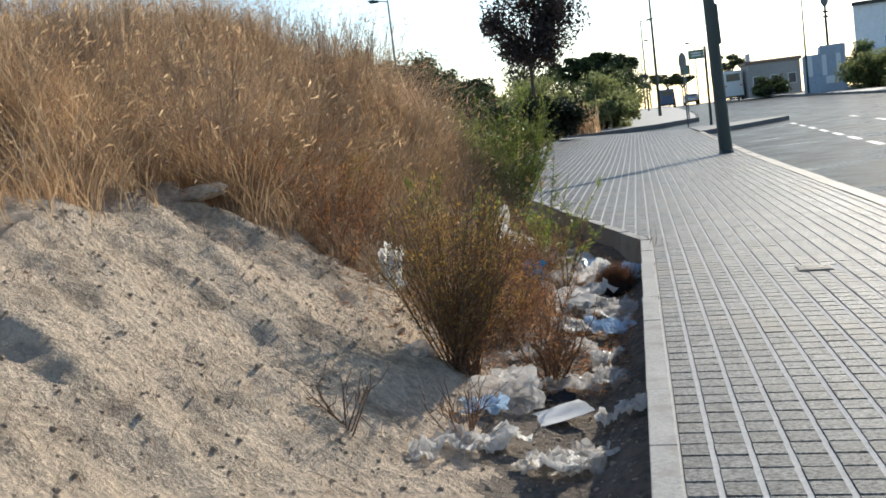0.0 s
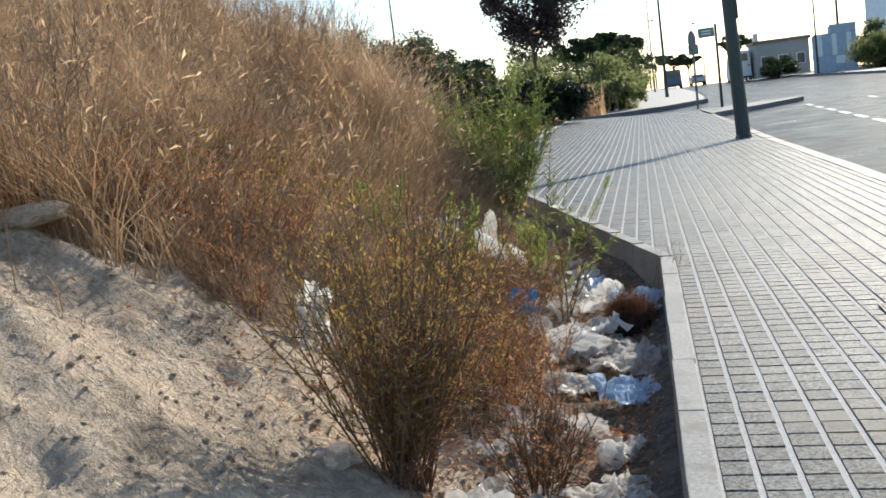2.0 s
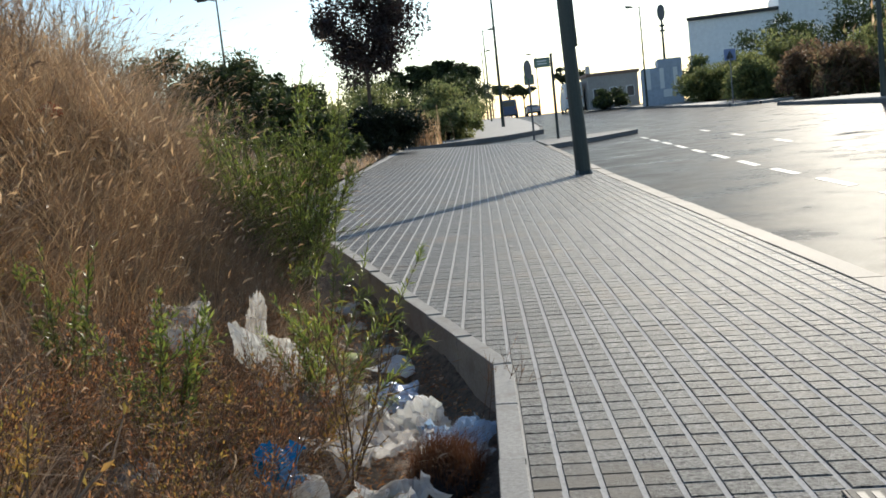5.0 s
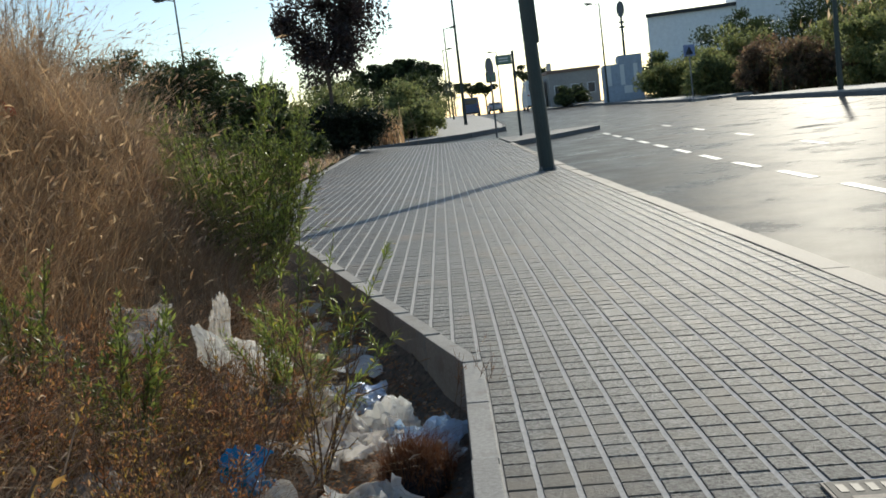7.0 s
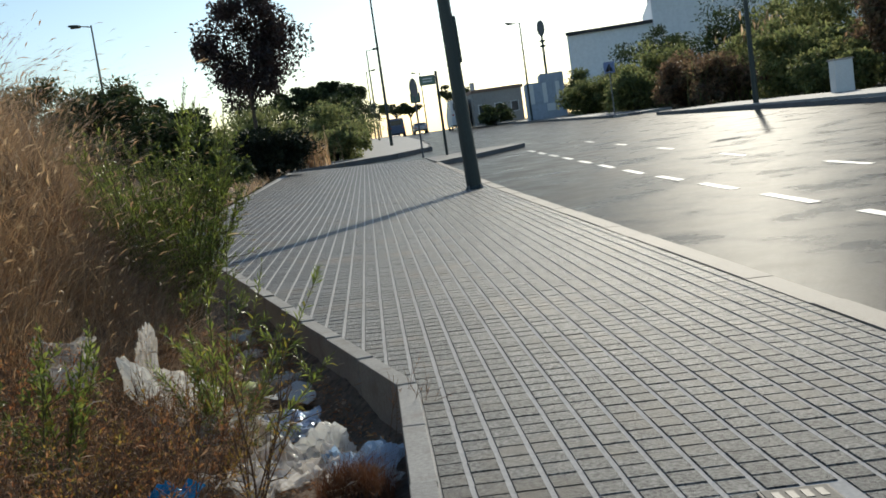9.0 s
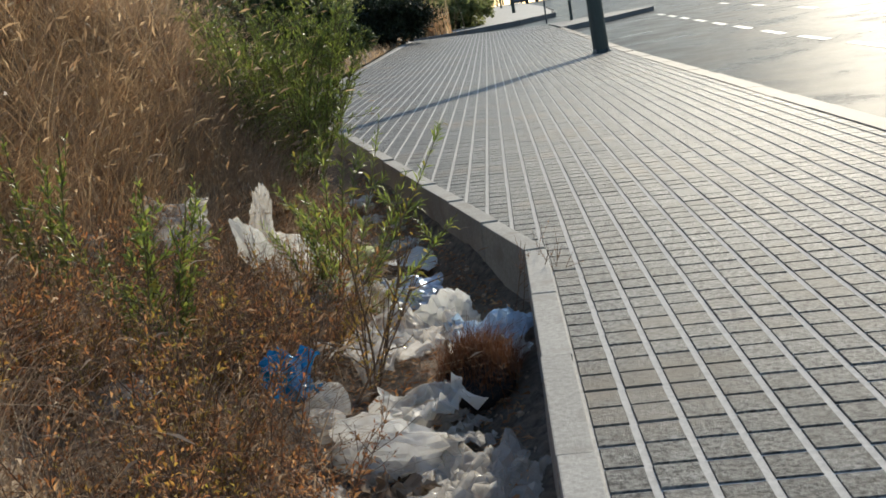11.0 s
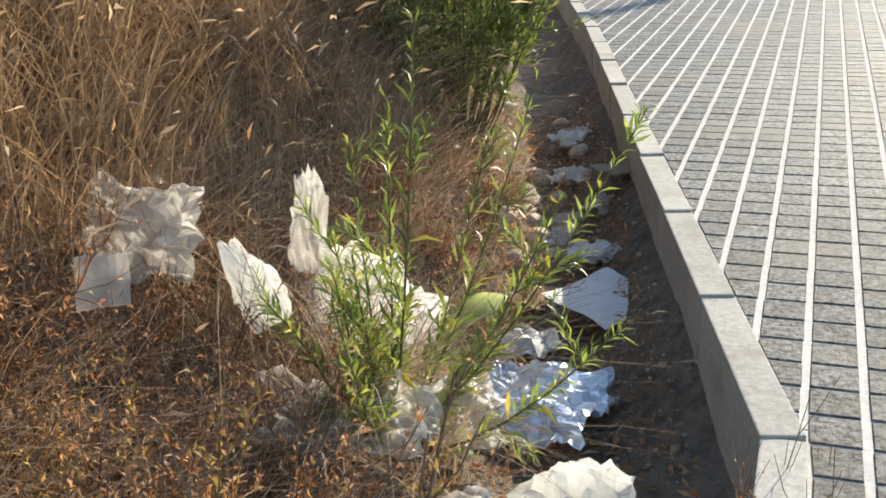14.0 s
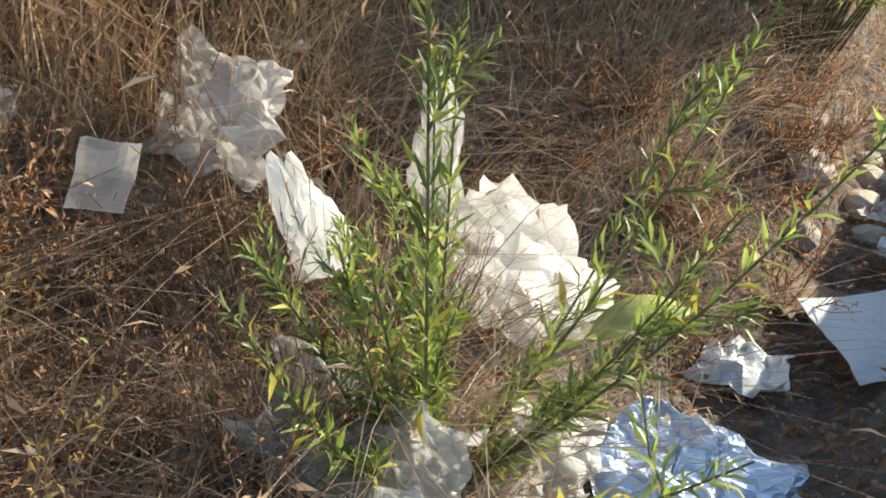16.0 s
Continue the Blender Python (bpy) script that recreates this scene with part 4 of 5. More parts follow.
grass_patch("dry_grass", 62000, (-4.6, -1.2), (2.8, 13.0), 0.82, 0.005, "tall reddish dry grass covering the bank", 31, near_keep, M_STRAW, (0.25, 1.5), 26000)
grass_patch("dry_grass", 16000, (-9.0, -3.6), (4.0, 17.0), 0.9, 0.011, "tall dry grass on top of the bank", 32, lambda x, y: 0.8, M_STRAW, (0.2, 1.0), 8000)
grass_patch("dry_grass", 900, (-4.6, -2.2), (3.6, 9.0), 1.35, 0.004, "tall pale seeding grass stalks on the bank", 33, lambda x, y: 0.9 * smooth01((kerb_x(y) - x - 2.2) / 0.5), M_STRAW, (0.02, 0.15), 850)


def floor_keep(x, y):
    s = kerb_x(y) - x
    if (x + 0.82) ** 2 + (y - 7.86) ** 2 < 0.07 or (x + 1.18) ** 2 + (y - 7.5) ** 2 < 0.02:
        return 0.0
    return smooth01((s - (0.5 - 0.1 * smooth01((y - 7.0) / 0.8))) / 0.5) * (0.4 + 0.4 * smooth01((y - 7.0) / 0.8) + max(0.0, noise.noise((x * 2.5, y * 2.5, 1.0)) + 0.2))


grass_patch("dry_weed_stalks", 46000, (-2.6, -0.4), (4.9, 10.8), 0.4, 0.0042, "thin tangled dry stalks over the foot of the bank", 34, floor_keep, M_TANGLE, (0.5, 1.8), 4000, 0.0)
grass_patch("dry_grass", 9000, (-7.0, -2.4), (14.0, 40.0), 0.4, 0.014, "low dry grass between the shrubs and the pavement", 36, lambda x, y: 0.8 if x < kerb_x(y) - 0.15 else 0.0, M_STRAW, (0.2, 1.0))
grass_patch("dry_weed_stalks", 2600, (-2.2, -0.25), (2.0, 5.2), 0.12, 0.0025, "short dry stalks scattered on bare earth", 35, lambda x, y: 0.3 * floor_keep(x, y), M_TANGLE, (0.5, 1.8), 0, 0.0)


def dead_leaf_litter():
    """Dead leaf and twig crumbs lying over the ditch floor."""
    rng = np.random.default_rng(12)
    n = 15000
    pts = []
    for i in range(n):
        y = rng.uniform(4.3, 11.0)
        x = kerb_x(y) - 0.1 - abs(rng.normal(0.45, 0.55))
        pts.append((x, y, soil_z(x, y) + rng.uniform(0.0, 0.03)))
    d = rng.normal(size=(n, 3)) * np.array((1, 1, 0.25))
    v, f = leaf_set(np.array(pts), d, rng.uniform(0.012, 0.05, n), rng.uniform(0.003, 0.012, n), rng)
    tagged(fast("dead_leaf_litter", v, f, M_DRYLEAF), "brown dead leaf crumbs covering the ditch floor", "leaf litter", kind="stuff")


dead_leaf_litter()


# ---- weeds and plants in the ditch ----
def grow(rng, n, length, spread, lean=(0, 0), points=7, wobble=0.06, rise_up=0.35):
    """Stems that leave the base at an angle and turn upwards."""
    out = []
    for i in range(n):
        az = rng.uniform(0, 6.28)
        tilt = spread * math.sqrt(rng.uniform(0.02, 1))
        d = np.array((math.sin(tilt) * math.cos(az) + lean[0], math.sin(tilt) * math.sin(az) + lean[1], math.cos(tilt)))
        d /= np.linalg.norm(d)
        L = length * rng.uniform(0.6, 1.05)
        p = np.array((rng.normal(0, 0.02), rng.normal(0, 0.02), -0.03))
        line = [p]
        for k in range(points - 1):
            d = d + np.array((0, 0, rise_up / points)) + rng.normal(0, wobble, 3)
            d /= np.linalg.norm(d)
            p = p + d * L / (points - 1)
            line.append(p)
        out.append(np.array(line))
    return out


def along_line(line, t):
    n = len(line) - 1
    k = np.minimum((t * n).astype(int), n - 1)
    w = (t * n - k)[:, None]
    return line[k] * (1 - w) + line[k + 1] * w, line[k + 1] - line[k]


def leaves_on(lines, per, length, width, rng, start=0.15, angle=0.8, shrink=0.5):
    P, D, L, W = [], [], [], []
    for line in lines:
        t = np.sort(rng.uniform(start, 1.0, per))
        p, tan = along_line(line, t)
        tan /= np.linalg.norm(tan, axis=1, keepdims=True) + 1e-9
        az = np.arange(per) * 2.4 + rng.uniform(0, 6)
        a = np.cross(tan, (0.2, 0.5, 0.84))
        a /= np.linalg.norm(a, axis=1, keepdims=True) + 1e-9
        b = np.cross(tan, a)
        out = a * np.cos(az)[:, None] + b * np.sin(az)[:, None]
        k = angle * rng.uniform(0.6, 1.3, per)[:, None]
        P.append(p)
        D.append(tan * np.cos(k) + out * np.sin(k))
        sc = (1 - shrink * t ** 2) * rng.uniform(0.7, 1.2, per)
        L.append(length * sc)
        W.append(width * sc)
    return leaf_set(np.concatenate(P), np.concatenate(D), np.concatenate(L), np.concatenate(W), rng, 0.2)


def side_twigs(lines, per, length, rng):
    out = []
    for line in lines:
        t = rng.uniform(0.25, 0.95, per)
        p, tan = along_line(line, t)
        for q, d in zip(p, tan):
            d = d / (np.linalg.norm(d) + 1e-9) + rng.normal(0, 0.55, 3)
            d /= np.linalg.norm(d)
            L = length * rng.uniform(0.5, 1.1)
            out.append(np.array([q, q + d * L * 0.5 + rng.normal(0, 0.006, 3), q + d * L + np.array((0, 0, 0.02))]))
    return out


def weed(name, x, y, stems, length, spread, twigs, twig_len, leaves, leaf_len, leaf_w, mats, label, seed, category, lean=(0, 0), radius=0.004, rise_up=0.35, angle=0.8, start=0.15, group="", tips=None, z=None, yellow=0):
    rng = np.random.default_rng(seed)
    h = thing(name, (x, y, soil_z(x, y) if z is None else z), label, category, group)
    lines = grow(rng, stems, length, spread, lean, rise_up=rise_up)
    if tips:
        for tip in tips:
            d = np.array(tip) - np.array(h.location)
            ts = np.linspace(0, 1, 7)[:, None]
            sag = np.array((0, 0, 1.0)) * (-0.06 * np.sin(ts * math.pi))
            lines.append(d * ts + sag + np.array((0, 0, -0.02)) * (1 - ts))
    tw = side_twigs(lines, twigs, twig_len, rng) if twigs else []
    v, f = tubes(lines + tw, [(radius, radius * 0.4)] * len(lines) + [(radius * 0.5, radius * 0.25)] * len(tw))
    tagged(raw("stemwork", v, f, mats[0], h), kind="stuff")
    v, f = leaves_on(lines, leaves, leaf_len, leaf_w, rng, start, angle)
    if tw:
        v2, f2 = leaves_on(tw, max(3, leaves // 4), leaf_len * 0.8, leaf_w * 0.8, rng, 0.1, angle)
        f = np.concatenate([f, f2 + len(v)])
        v = np.concatenate([v, v2])
    tagged(fast("foliage", v, f, mats[1], h), kind="stuff")
    if yellow:
        v, f = leaves_on(lines, yellow, leaf_len * 1.2, leaf_w * 1.4, rng, 0.02, 1.1)
        tagged(fast("yellow_foliage", v, f, M_YELLOW, h), kind="stuff")
    return h


DRY, OLIVE, GREEN = (M_DRYTWIG, M_DRYLEAF), (M_DRYTWIG, M_OLIVE), (M_STEM, M_INULA)
weed("dead_bush", -0.78, 4.38, 50, 0.93, 0.62, 11, 0.2, 32, 0.029, 0.009, OLIVE, "tall half-dead bush with brown twigs and olive tips", 1, "bush", radius=0.004, rise_up=0.6)
weed("dead_bush", -0.74, 4.42, 34, 0.6, 0.5, 9, 0.16, 26, 0.026, 0.008, DRY, "rusty dead twigs round the foot of the bush", 2, "bush", rise_up=0.4)
weed("dead_bush", -0.38, 4.55, 24, 0.42, 0.8, 8, 0.13, 20, 0.024, 0.008, DRY, "low dead bush among the litter", 3, "bush")
weed("dead_bush", -0.95, 3.2, 7, 0.22, 0.9, 4, 0.08, 10, 0.015, 0.005, DRY, "small dead weed on bare earth", 4, "weed")
weed("dead_bush", -0.62, 3.55, 12, 0.25, 0.9, 6, 0.1, 12, 0.018, 0.005, DRY, "small dead weed beside torn paper", 5, "weed")
rs = np.random.default_rng(77)
for i in range(62):
    x, y = rs.uniform(-2.0, -0.42), rs.uniform(4.9, 7.1)
    if x > -0.6 and y > 6.0:
        x -= 0.35
    if (x + 0.62) ** 2 + (y - 6.2) ** 2 < 0.06:
        x -= 0.5
    big = rs.uniform(0.3, 0.56)
    weed("dead_weed", x, y, 10, big, 0.8, 8, 0.13, 24, 0.026, 0.0085, (DRY, DRY, OLIVE)[i % 3], "tangled rust-brown dead weed in the ditch", 100 + i, "weed", radius=0.0025, group="dead weeds in the ditch")
for i in range(56):
    x, y = rs.uniform(-2.1, -0.8), rs.uniform(7.0, 9.3)
    weed("dead_weed", x, y, 10, rs.uniform(0.16, 0.32), 0.95, 6, 0.12, 18, 0.022, 0.006, DRY, "low brown dead weed at the foot of the bank", 150 + i, "weed", radius=0.002, group="dead weeds in the ditch")
rb = np.random.default_rng(91)
for i in range(46):
    y = float(rb.uniform(4.3, 10.5))
    x = kerb_x(y) - float(rb.uniform(1.75, 3.4))
    weed("dry_bush", x, y, 12, float(rb.uniform(0.55, 1.0)), 0.55, 9, 0.2, 20, 0.03, 0.006, (M_TANGLE, M_STRAW), "branched straw-coloured dry weed standing in the bank grass", 300 + i, "bush", radius=0.003, group="dry weeds on the bank", rise_up=0.5)
for i in range(16):
    weed("dead_weed", float(rb.uniform(-1.05, -0.62)), float(rb.uniform(8.15, 9.0)), 9, float(rb.uniform(0.14, 0.26)), 1.0, 7, 0.12, 16, 0.022, 0.006, DRY, "low brown dead weed among stones in the ditch", 360 + i, "weed", radius=0.0024, group="dead weeds in the ditch")
for i in range(16):
    weed("dead_weed", float(rb.uniform(-1.4, -0.72)), float(rb.uniform(6.95, 7.6)), 9, float(rb.uniform(0.24, 0.42)), 0.75, 7, 0.13, 9, 0.022, 0.006, DRY, "thin bare dead weed standing among plastic bags", 380 + i, "weed", radius=0.0024, group="dead weeds in the ditch")
weed("green_weed", -0.65, 7.505, 5, 0.5, 0.6, 2, 0.12, 84, 0.066, 0.0095, GREEN, "fresh green sticky weed with narrow leaves among plastic", 7, "weed", tips=[(-0.17, 7.84, 0.46), (-0.147, 7.508, 0.161), (-0.467, 7.381, 0.706), (-0.42, 7.95, 0.50), (-0.575, 7.187, 0.296), (-0.33, 7.75, 0.30), (-0.55, 7.98, 0.36), (-0.60, 7.55, 0.55), (-0.38, 7.85, 0.24), (-0.72, 7.62, 0.45)], lean=(0.15, 0.1), angle=0.7, yellow=7)
weed("green_weed", -0.98, 6.5, 10, 0.72, 0.42, 4, 0.14, 56, 0.05, 0.012, GREEN, "upright green weed with yellowing lower leaves", 8, "weed", angle=0.65, start=0.3, yellow=8)
weed("green_weed", -1.35, 6.75, 7, 0.6, 0.4, 3, 0.12, 50, 0.048, 0.012, GREEN, "small green weed against the dry grass", 9, "weed", angle=0.65, start=0.3, yellow=4)
weed("green_bush", -1.05, 9.25, 70, 1.32, 0.62, 10, 0.24, 76, 0.05, 0.0115, GREEN, "bushy upright green weed with feathery tips at the kerb", 10, "bush", angle=0.55, start=0.25, radius=0.005, rise_up=0.75)
weed("green_bush", -1.35, 9.75, 28, 0.85, 0.75, 7, 0.22, 56, 0.05, 0.011, GREEN, "bushy green weed growing at the foot of the bank", 11, "bush", lean=(0.05, 0.0), angle=0.6, start=0.25, radius=0.005)
weed("woody_weed", -0.46, 6.72, 7, 0.62, 0.7, 5, 0.16, 16, 0.03, 0.009, (M_DRYTWIG, M_OLIVE), "woody half-dry weed leaning over the litter", 14, "weed", lean=(0.45, 0.25), radius=0.005)
weed("woody_weed", -0.72, 6.15, 6, 0.5, 0.8, 6, 0.14, 20, 0.03, 0.009, DRY, "rust-brown woody weed beside the blue wrapper", 15, "weed", lean=(0.1, 0.2), radius=0.004)
weed("reddish_weed", 0.0, 7.2, 7, 0.4, 0.9, 6, 0.1, 14, 0.012, 0.004, DRY, "wiry reddish weed reaching over the kerb corner", 13, "weed", lean=(0.25, 0.05), radius=0.002)


def broad_leaf(x, y, z):
    """One large pale leaf on the green weed, arched along its midrib."""
    vs, fs = [], []
    n = 8
    for i in range(n + 1):
        t = i / n
        w = 0.042 * math.sin(math.pi * min(1, 0.04 + t * 0.96)) ** 0.8
        for s in (-1, 0, 1):
            vs.append((t * 0.175, s * w, 0.03 * math.sin(t * 2.6) - 0.006 * (1 - abs(s)) + 0.0))
    for i in range(n):
        for s in (0, 1):
            k = 3 * i + s
            fs.append((k, k + 1, k + 4, k + 3))
    ob = raw("broad_leaf", vs, fs, M_PALELEAF, smooth=True)
    m = ob.modifiers.new("thickness", "SOLIDIFY")
    m.thickness = 0.001
    ob.matrix_world = pose(x, y, z, 18, -8, 50)
    tagged(ob, "large pale yellow-green leaf fallen on the litter", "leaf")


broad_leaf(-0.64, 7.865, max(soil_z(-0.58, 7.93) + 0.05, -0.06))

# ---- litter ----
def lump(name, x, y, size, material, label, category, seed, lift=0.0, crease=0.35, turn=0.0, tilt=(0, 0), cuts=4, z=None, facet=0.05):
    """A crumpled bag or cloth: a closed, creased and sagging shell."""
    bm = bmesh.new()
    bmesh.ops.create_icosphere(bm, subdivisions=min(cuts, 3) if max(size) < 0.12 else cuts, radius=1.0)
    o = Vector((seed * 3.7, seed * 1.3, seed * 2.1))
    rng = random.Random(seed)
    for v in bm.verts:
        p = v.co.copy()
        a = noise.noise(p * 1.3 + o) * 0.45
        b = abs(noise.noise(p * 2.6 + o)) * crease * 1.5
        c = abs(noise.noise(p * 6.5 + o)) * crease * 0.6
        d = abs(noise.noise(p * 14.0 + o)) * crease * 0.25
        r = max(0.25, 1.0 + a - b - c - d + rng.uniform(-facet, facet))
        v.co = p * r
        if v.co.z < -0.3:
            v.co.z = -0.3 + (v.co.z + 0.3) * 0.15
    me_z = soil_z(x, y) if z is None else z
    ob = part(name, bm, material)
    ob.data.transform(Matrix.Translation((0, 0, 0.3 * size[2])) @ Matrix.Diagonal((*size, 1)))
    ob.matrix_world = pose(x, y, me_z + lift - 0.01, tilt[0], tilt[1], turn)
    return tagged(ob, label, category)


def crumpled_sheet(name, x, y, size, material, label, category, seed, lift=0.02, height=0.05, turn=0.0, tilt=(0, 0), cells=0, ragged=0.16, flat=False, z=None):
    """A sheet of film, paper or cloth, crushed into flat facets with sharp creases and a torn outline."""
    rng = np.random.default_rng(seed)
    o = Vector((seed * 2.3, seed * 4.1, seed))
    n = cells or int(max(9, min(26, max(size) / 0.0135)))
    vs, fs = [], []
    for j in range(n + 1):
        for i in range(n + 1):
            u, w = i / n - 0.5, j / n - 0.5
            inner = 0 < i < n and 0 < j < n
            if inner and not flat:
                u += rng.uniform(-0.42, 0.42) / n
                w += rng.uniform(-0.42, 0.42) / n
            edge = 1 + ragged * noise.noise(Vector((u * 5, w * 5, 0)) + o) * 2
            p = Vector((u * size[0] * edge, w * size[1] * edge, 0))
            q = Vector((u * 3.0, w * 3.0, 0))
            if flat:
                hz = height * noise.noise(q * 0.5 + o)
            else:
                hz = height * (1.1 * noise.noise(q * 0.8 + o) + 0.9 * abs(noise.noise(q * 1.7 + o)))
                hz += rng.normal(0, 0.11) * height + 0.17 * size[0] / n * rng.normal()
                p.x += height * 0.5 * noise.noise(q * 2.0 + o + Vector((9, 0, 0)))
                p.y += height * 0.5 * noise.noise(q * 2.0 + o + Vector((0, 9, 0)))
            vs.append((p.x, p.y, hz))
    w = n + 1
    for j in range(n):
        for i in range(n):
            a, b, c, d = j * w + i, j * w + i + 1, (j + 1) * w + i + 1, (j + 1) * w + i
            fs += [(a, b, c), (a, c, d)] if rng.uniform() < 0.5 else [(a, b, d), (b, c, d)]
    ob = raw(name, vs, fs, material, smooth=False)
    m = ob.modifiers.new("thickness", "SOLIDIFY")
    m.thickness = 0.0014
    ob.matrix_world = pose(x, y, (soil_z(x, y) if z is None else z) + lift, tilt[0], tilt[1], turn)
    return tagged(ob, label, category)


BAG, PAPERS = "plastic bag", "paper"
lump("plastic_bag", -0.54, 4.15, (0.17, 0.14, 0.15), M_BAGCLEAR, "cloudy clear plastic bag slumped at the foot of the dead bush", BAG, 1)
crumpled_sheet("paper_sheet", -0.33, 4.02, (0.26, 0.17), M_PAPER, "white sheet of paper lying in the ditch", PAPERS, 2, 0.03, 0.015, 25, (4, -6), flat=True, cells=10, ragged=0.03)
crumpled_sheet("paper_sheet", -0.60, 3.88, (0.16, 0.15), M_BAGBLUE, "crumpled bluish film on the earth", BAG, 3, 0.04, 0.05, 10)
crumpled_sheet("paper_scrap", -0.50, 3.55, (0.18, 0.12), M_TISSUE, "torn white tissue on the earth", PAPERS, 4, 0.03, 0.05, 40)
crumpled_sheet("paper_scrap", -0.32, 3.35, (0.2, 0.1), M_TISSUE, "torn dirty tissue on the earth", PAPERS, 5, 0.03, 0.05, -20)
crumpled_sheet("paper_scrap", -0.72, 3.3, (0.16, 0.1), M_BAGCLEAR, "torn clear film on the earth", BAG, 6, 0.02, 0.04, 80)
crumpled_sheet("paper_scrap", -0.22, 4.5, (0.34, 0.16), M_BAGCLEAR, "torn clear film against the kerb", BAG, 7, 0.04, 0.06, 12)
crumpled_sheet("dark_scrap", -0.42, 4.2, (0.3, 0.1), M_DARKSCRAP, "dark crumpled strip under the paper", "rag", 8, 0.03, 0.04, 15)
crumpled_sheet("plastic_film", -1.17, 4.96, (0.12, 0.24), M_BAGWHITE, "white plastic film caught on the bank", BAG, 9, 0.10, 0.05, 20, (62, 10))
lump("plastic_bag", -0.93, 4.28, (0.08, 0.06, 0.06), M_BAGCLEAR, "small pinkish plastic bag on the earth", BAG, 10)
lump("plastic_bag", -0.30, 5.15, (0.13, 0.1, 0.08), M_BAGCLEAR, "clear plastic bag in the ditch", BAG, 11)
crumpled_sheet("plastic_film", -0.12, 5.5, (0.24, 0.34), M_BAGBLUE, "pale blue film beside the kerb", BAG, 12, 0.05, 0.06, 10)
lump("plastic_bag", -0.17, 4.85, (0.06, 0.06, 0.07), M_BAGWHITE, "small white bag beside the kerb", BAG, 13)
crumpled_sheet("plastic_film", -0.1, 6.05, (0.3, 0.36), M_BAGCLEAR, "grey clear film beside the kerb", BAG, 14, 0.05, 0.06, -10)
lump("crumpled_tissue", -0.37, 6.30, (0.20, 0.075, 0.10), M_TISSUE, "long crumpled white tissue roll in the ditch", PAPERS, 15, 0.04, 0.22, -12)
crumpled_sheet("crumpled_tissue", -0.30, 6.24, (0.26, 0.16), M_TISSUE, "torn white tissue hanging off the roll", PAPERS, 65, 0.05, 0.05, -14, (16, 0))
crumpled_sheet("blue_wrapper", -0.60, 6.38, (0.14, 0.13), M_WRAPBLUE, "shiny bright blue snack wrapper", "wrapper", 16, 0.19, 0.06, 30, (48, 20))
lump("plastic_bag", -0.57, 6.46, (0.09, 0.07, 0.07), M_BAGCLEAR, "clear crumpled plastic tray under the blue wrapper", BAG, 17)
lump("plastic_bag", -0.58, 6.60, (0.085, 0.07, 0.10), M_BAGWHITE, "dirty white plastic bag in the weeds", BAG, 18)
crumpled_sheet("crumpled_tissue", -0.25, 6.48, (0.2, 0.16), M_TISSUE, "crumpled torn tissue in the ditch", PAPERS, 19, 0.10, 0.08, 30)
lump("crumpled_tissue", -0.34, 6.50, (0.11, 0.08, 0.11), M_TISSUE, "crumpled ball of white tissue beside the fibre clump", PAPERS, 64)
lump("red_rag", -0.16, 6.87, (0.11, 0.06, 0.05), M_RED, "faded red cloth half under the fibre", "rag", 20, 0.05)
crumpled_sheet("plastic_film", -0.07, 7.0, (0.26, 0.24), M_BAGBLUE, "pale blue plastic film against the kerb", BAG, 21, 0.08, 0.06, 20)
lump("plastic_bag", -0.24, 7.43, (0.13, 0.095, 0.14), M_BAGWHITE, "crumpled white plastic bag near the kerb corner", BAG, 22)
crumpled_sheet("plastic_film", -0.42, 7.05, (0.44, 0.36), M_BAGCLEAR, "clear crumpled film covering the ditch", BAG, 23, 0.07, 0.09, 45)
crumpled_sheet("plastic_bag", -1.21, 7.58, (0.25, 0.21), M_BAGCLEAR, "cloudy clear plastic bag caught in dead weeds", BAG, 24, 0.0, 0.04, 12, (52, 8), z=0.26, ragged=0.06)
lump("plastic_bag", -0.90, 7.54, (0.055, 0.05, 0.145), M_BAGWHITE, "upright white plastic bag caught in weeds", BAG, 25, 0.0, 0.2, tilt=(0, -22), z=0.10)
lump("plastic_bag", -0.945, 7.83, (0.055, 0.045, 0.19), M_BAGCLEAR, "clear plastic bag standing peaked in the weeds", BAG, 26, 0.0, 0.5, tilt=(4, 4), z=0.11)
lump("plastic_bag", -0.85, 7.93, (0.2, 0.13, 0.17), M_BAGHAZE, "large cloudy plastic bag behind the green weed", BAG, 27, 0.05)
crumpled_sheet("paper_sheet", -0.385, 8.46, (0.25, 0.26), M_PAPER, "stiff white sheet leaning in the ditch beside the kerb", PAPERS, 28, 0.055, 0.02, 54, (6, 0), flat=True, cells=10, ragged=0.03)
crumpled_sheet("paper_scrap", -0.55, 8.22, (0.16, 0.13), M_PAPER, "torn white paper scrap in the ditch", PAPERS, 29, 0.04, 0.04, 20)
crumpled_sheet("paper_scrap", -0.47, 8.83, (0.18, 0.12), M_PAPER, "torn white paper near the kerb", PAPERS, 30, 0.04, 0.04, 10)
crumpled_sheet("blue_film", -0.425, 7.80, (0.27, 0.25), M_FOIL, "crinkled shiny pale blue foil sheet", "foil", 31, 0.085, 0.045, -8, (10, 6), cells=26)
crumpled_sheet("white_cloth", -0.53, 7.64, (0.14, 0.22), M_TISSUE, "crumpled white cloth under the green weed", "cloth", 32, 0.08, 0.05, 25, (20, 0))
crumpled_sheet("plastic_film", -0.67, 7.40, (0.32, 0.17), M_BAGCLEAR, "dirty clear film spread under dead weeds", BAG, 33, 0.10, 0.06, 8, (14, 0))
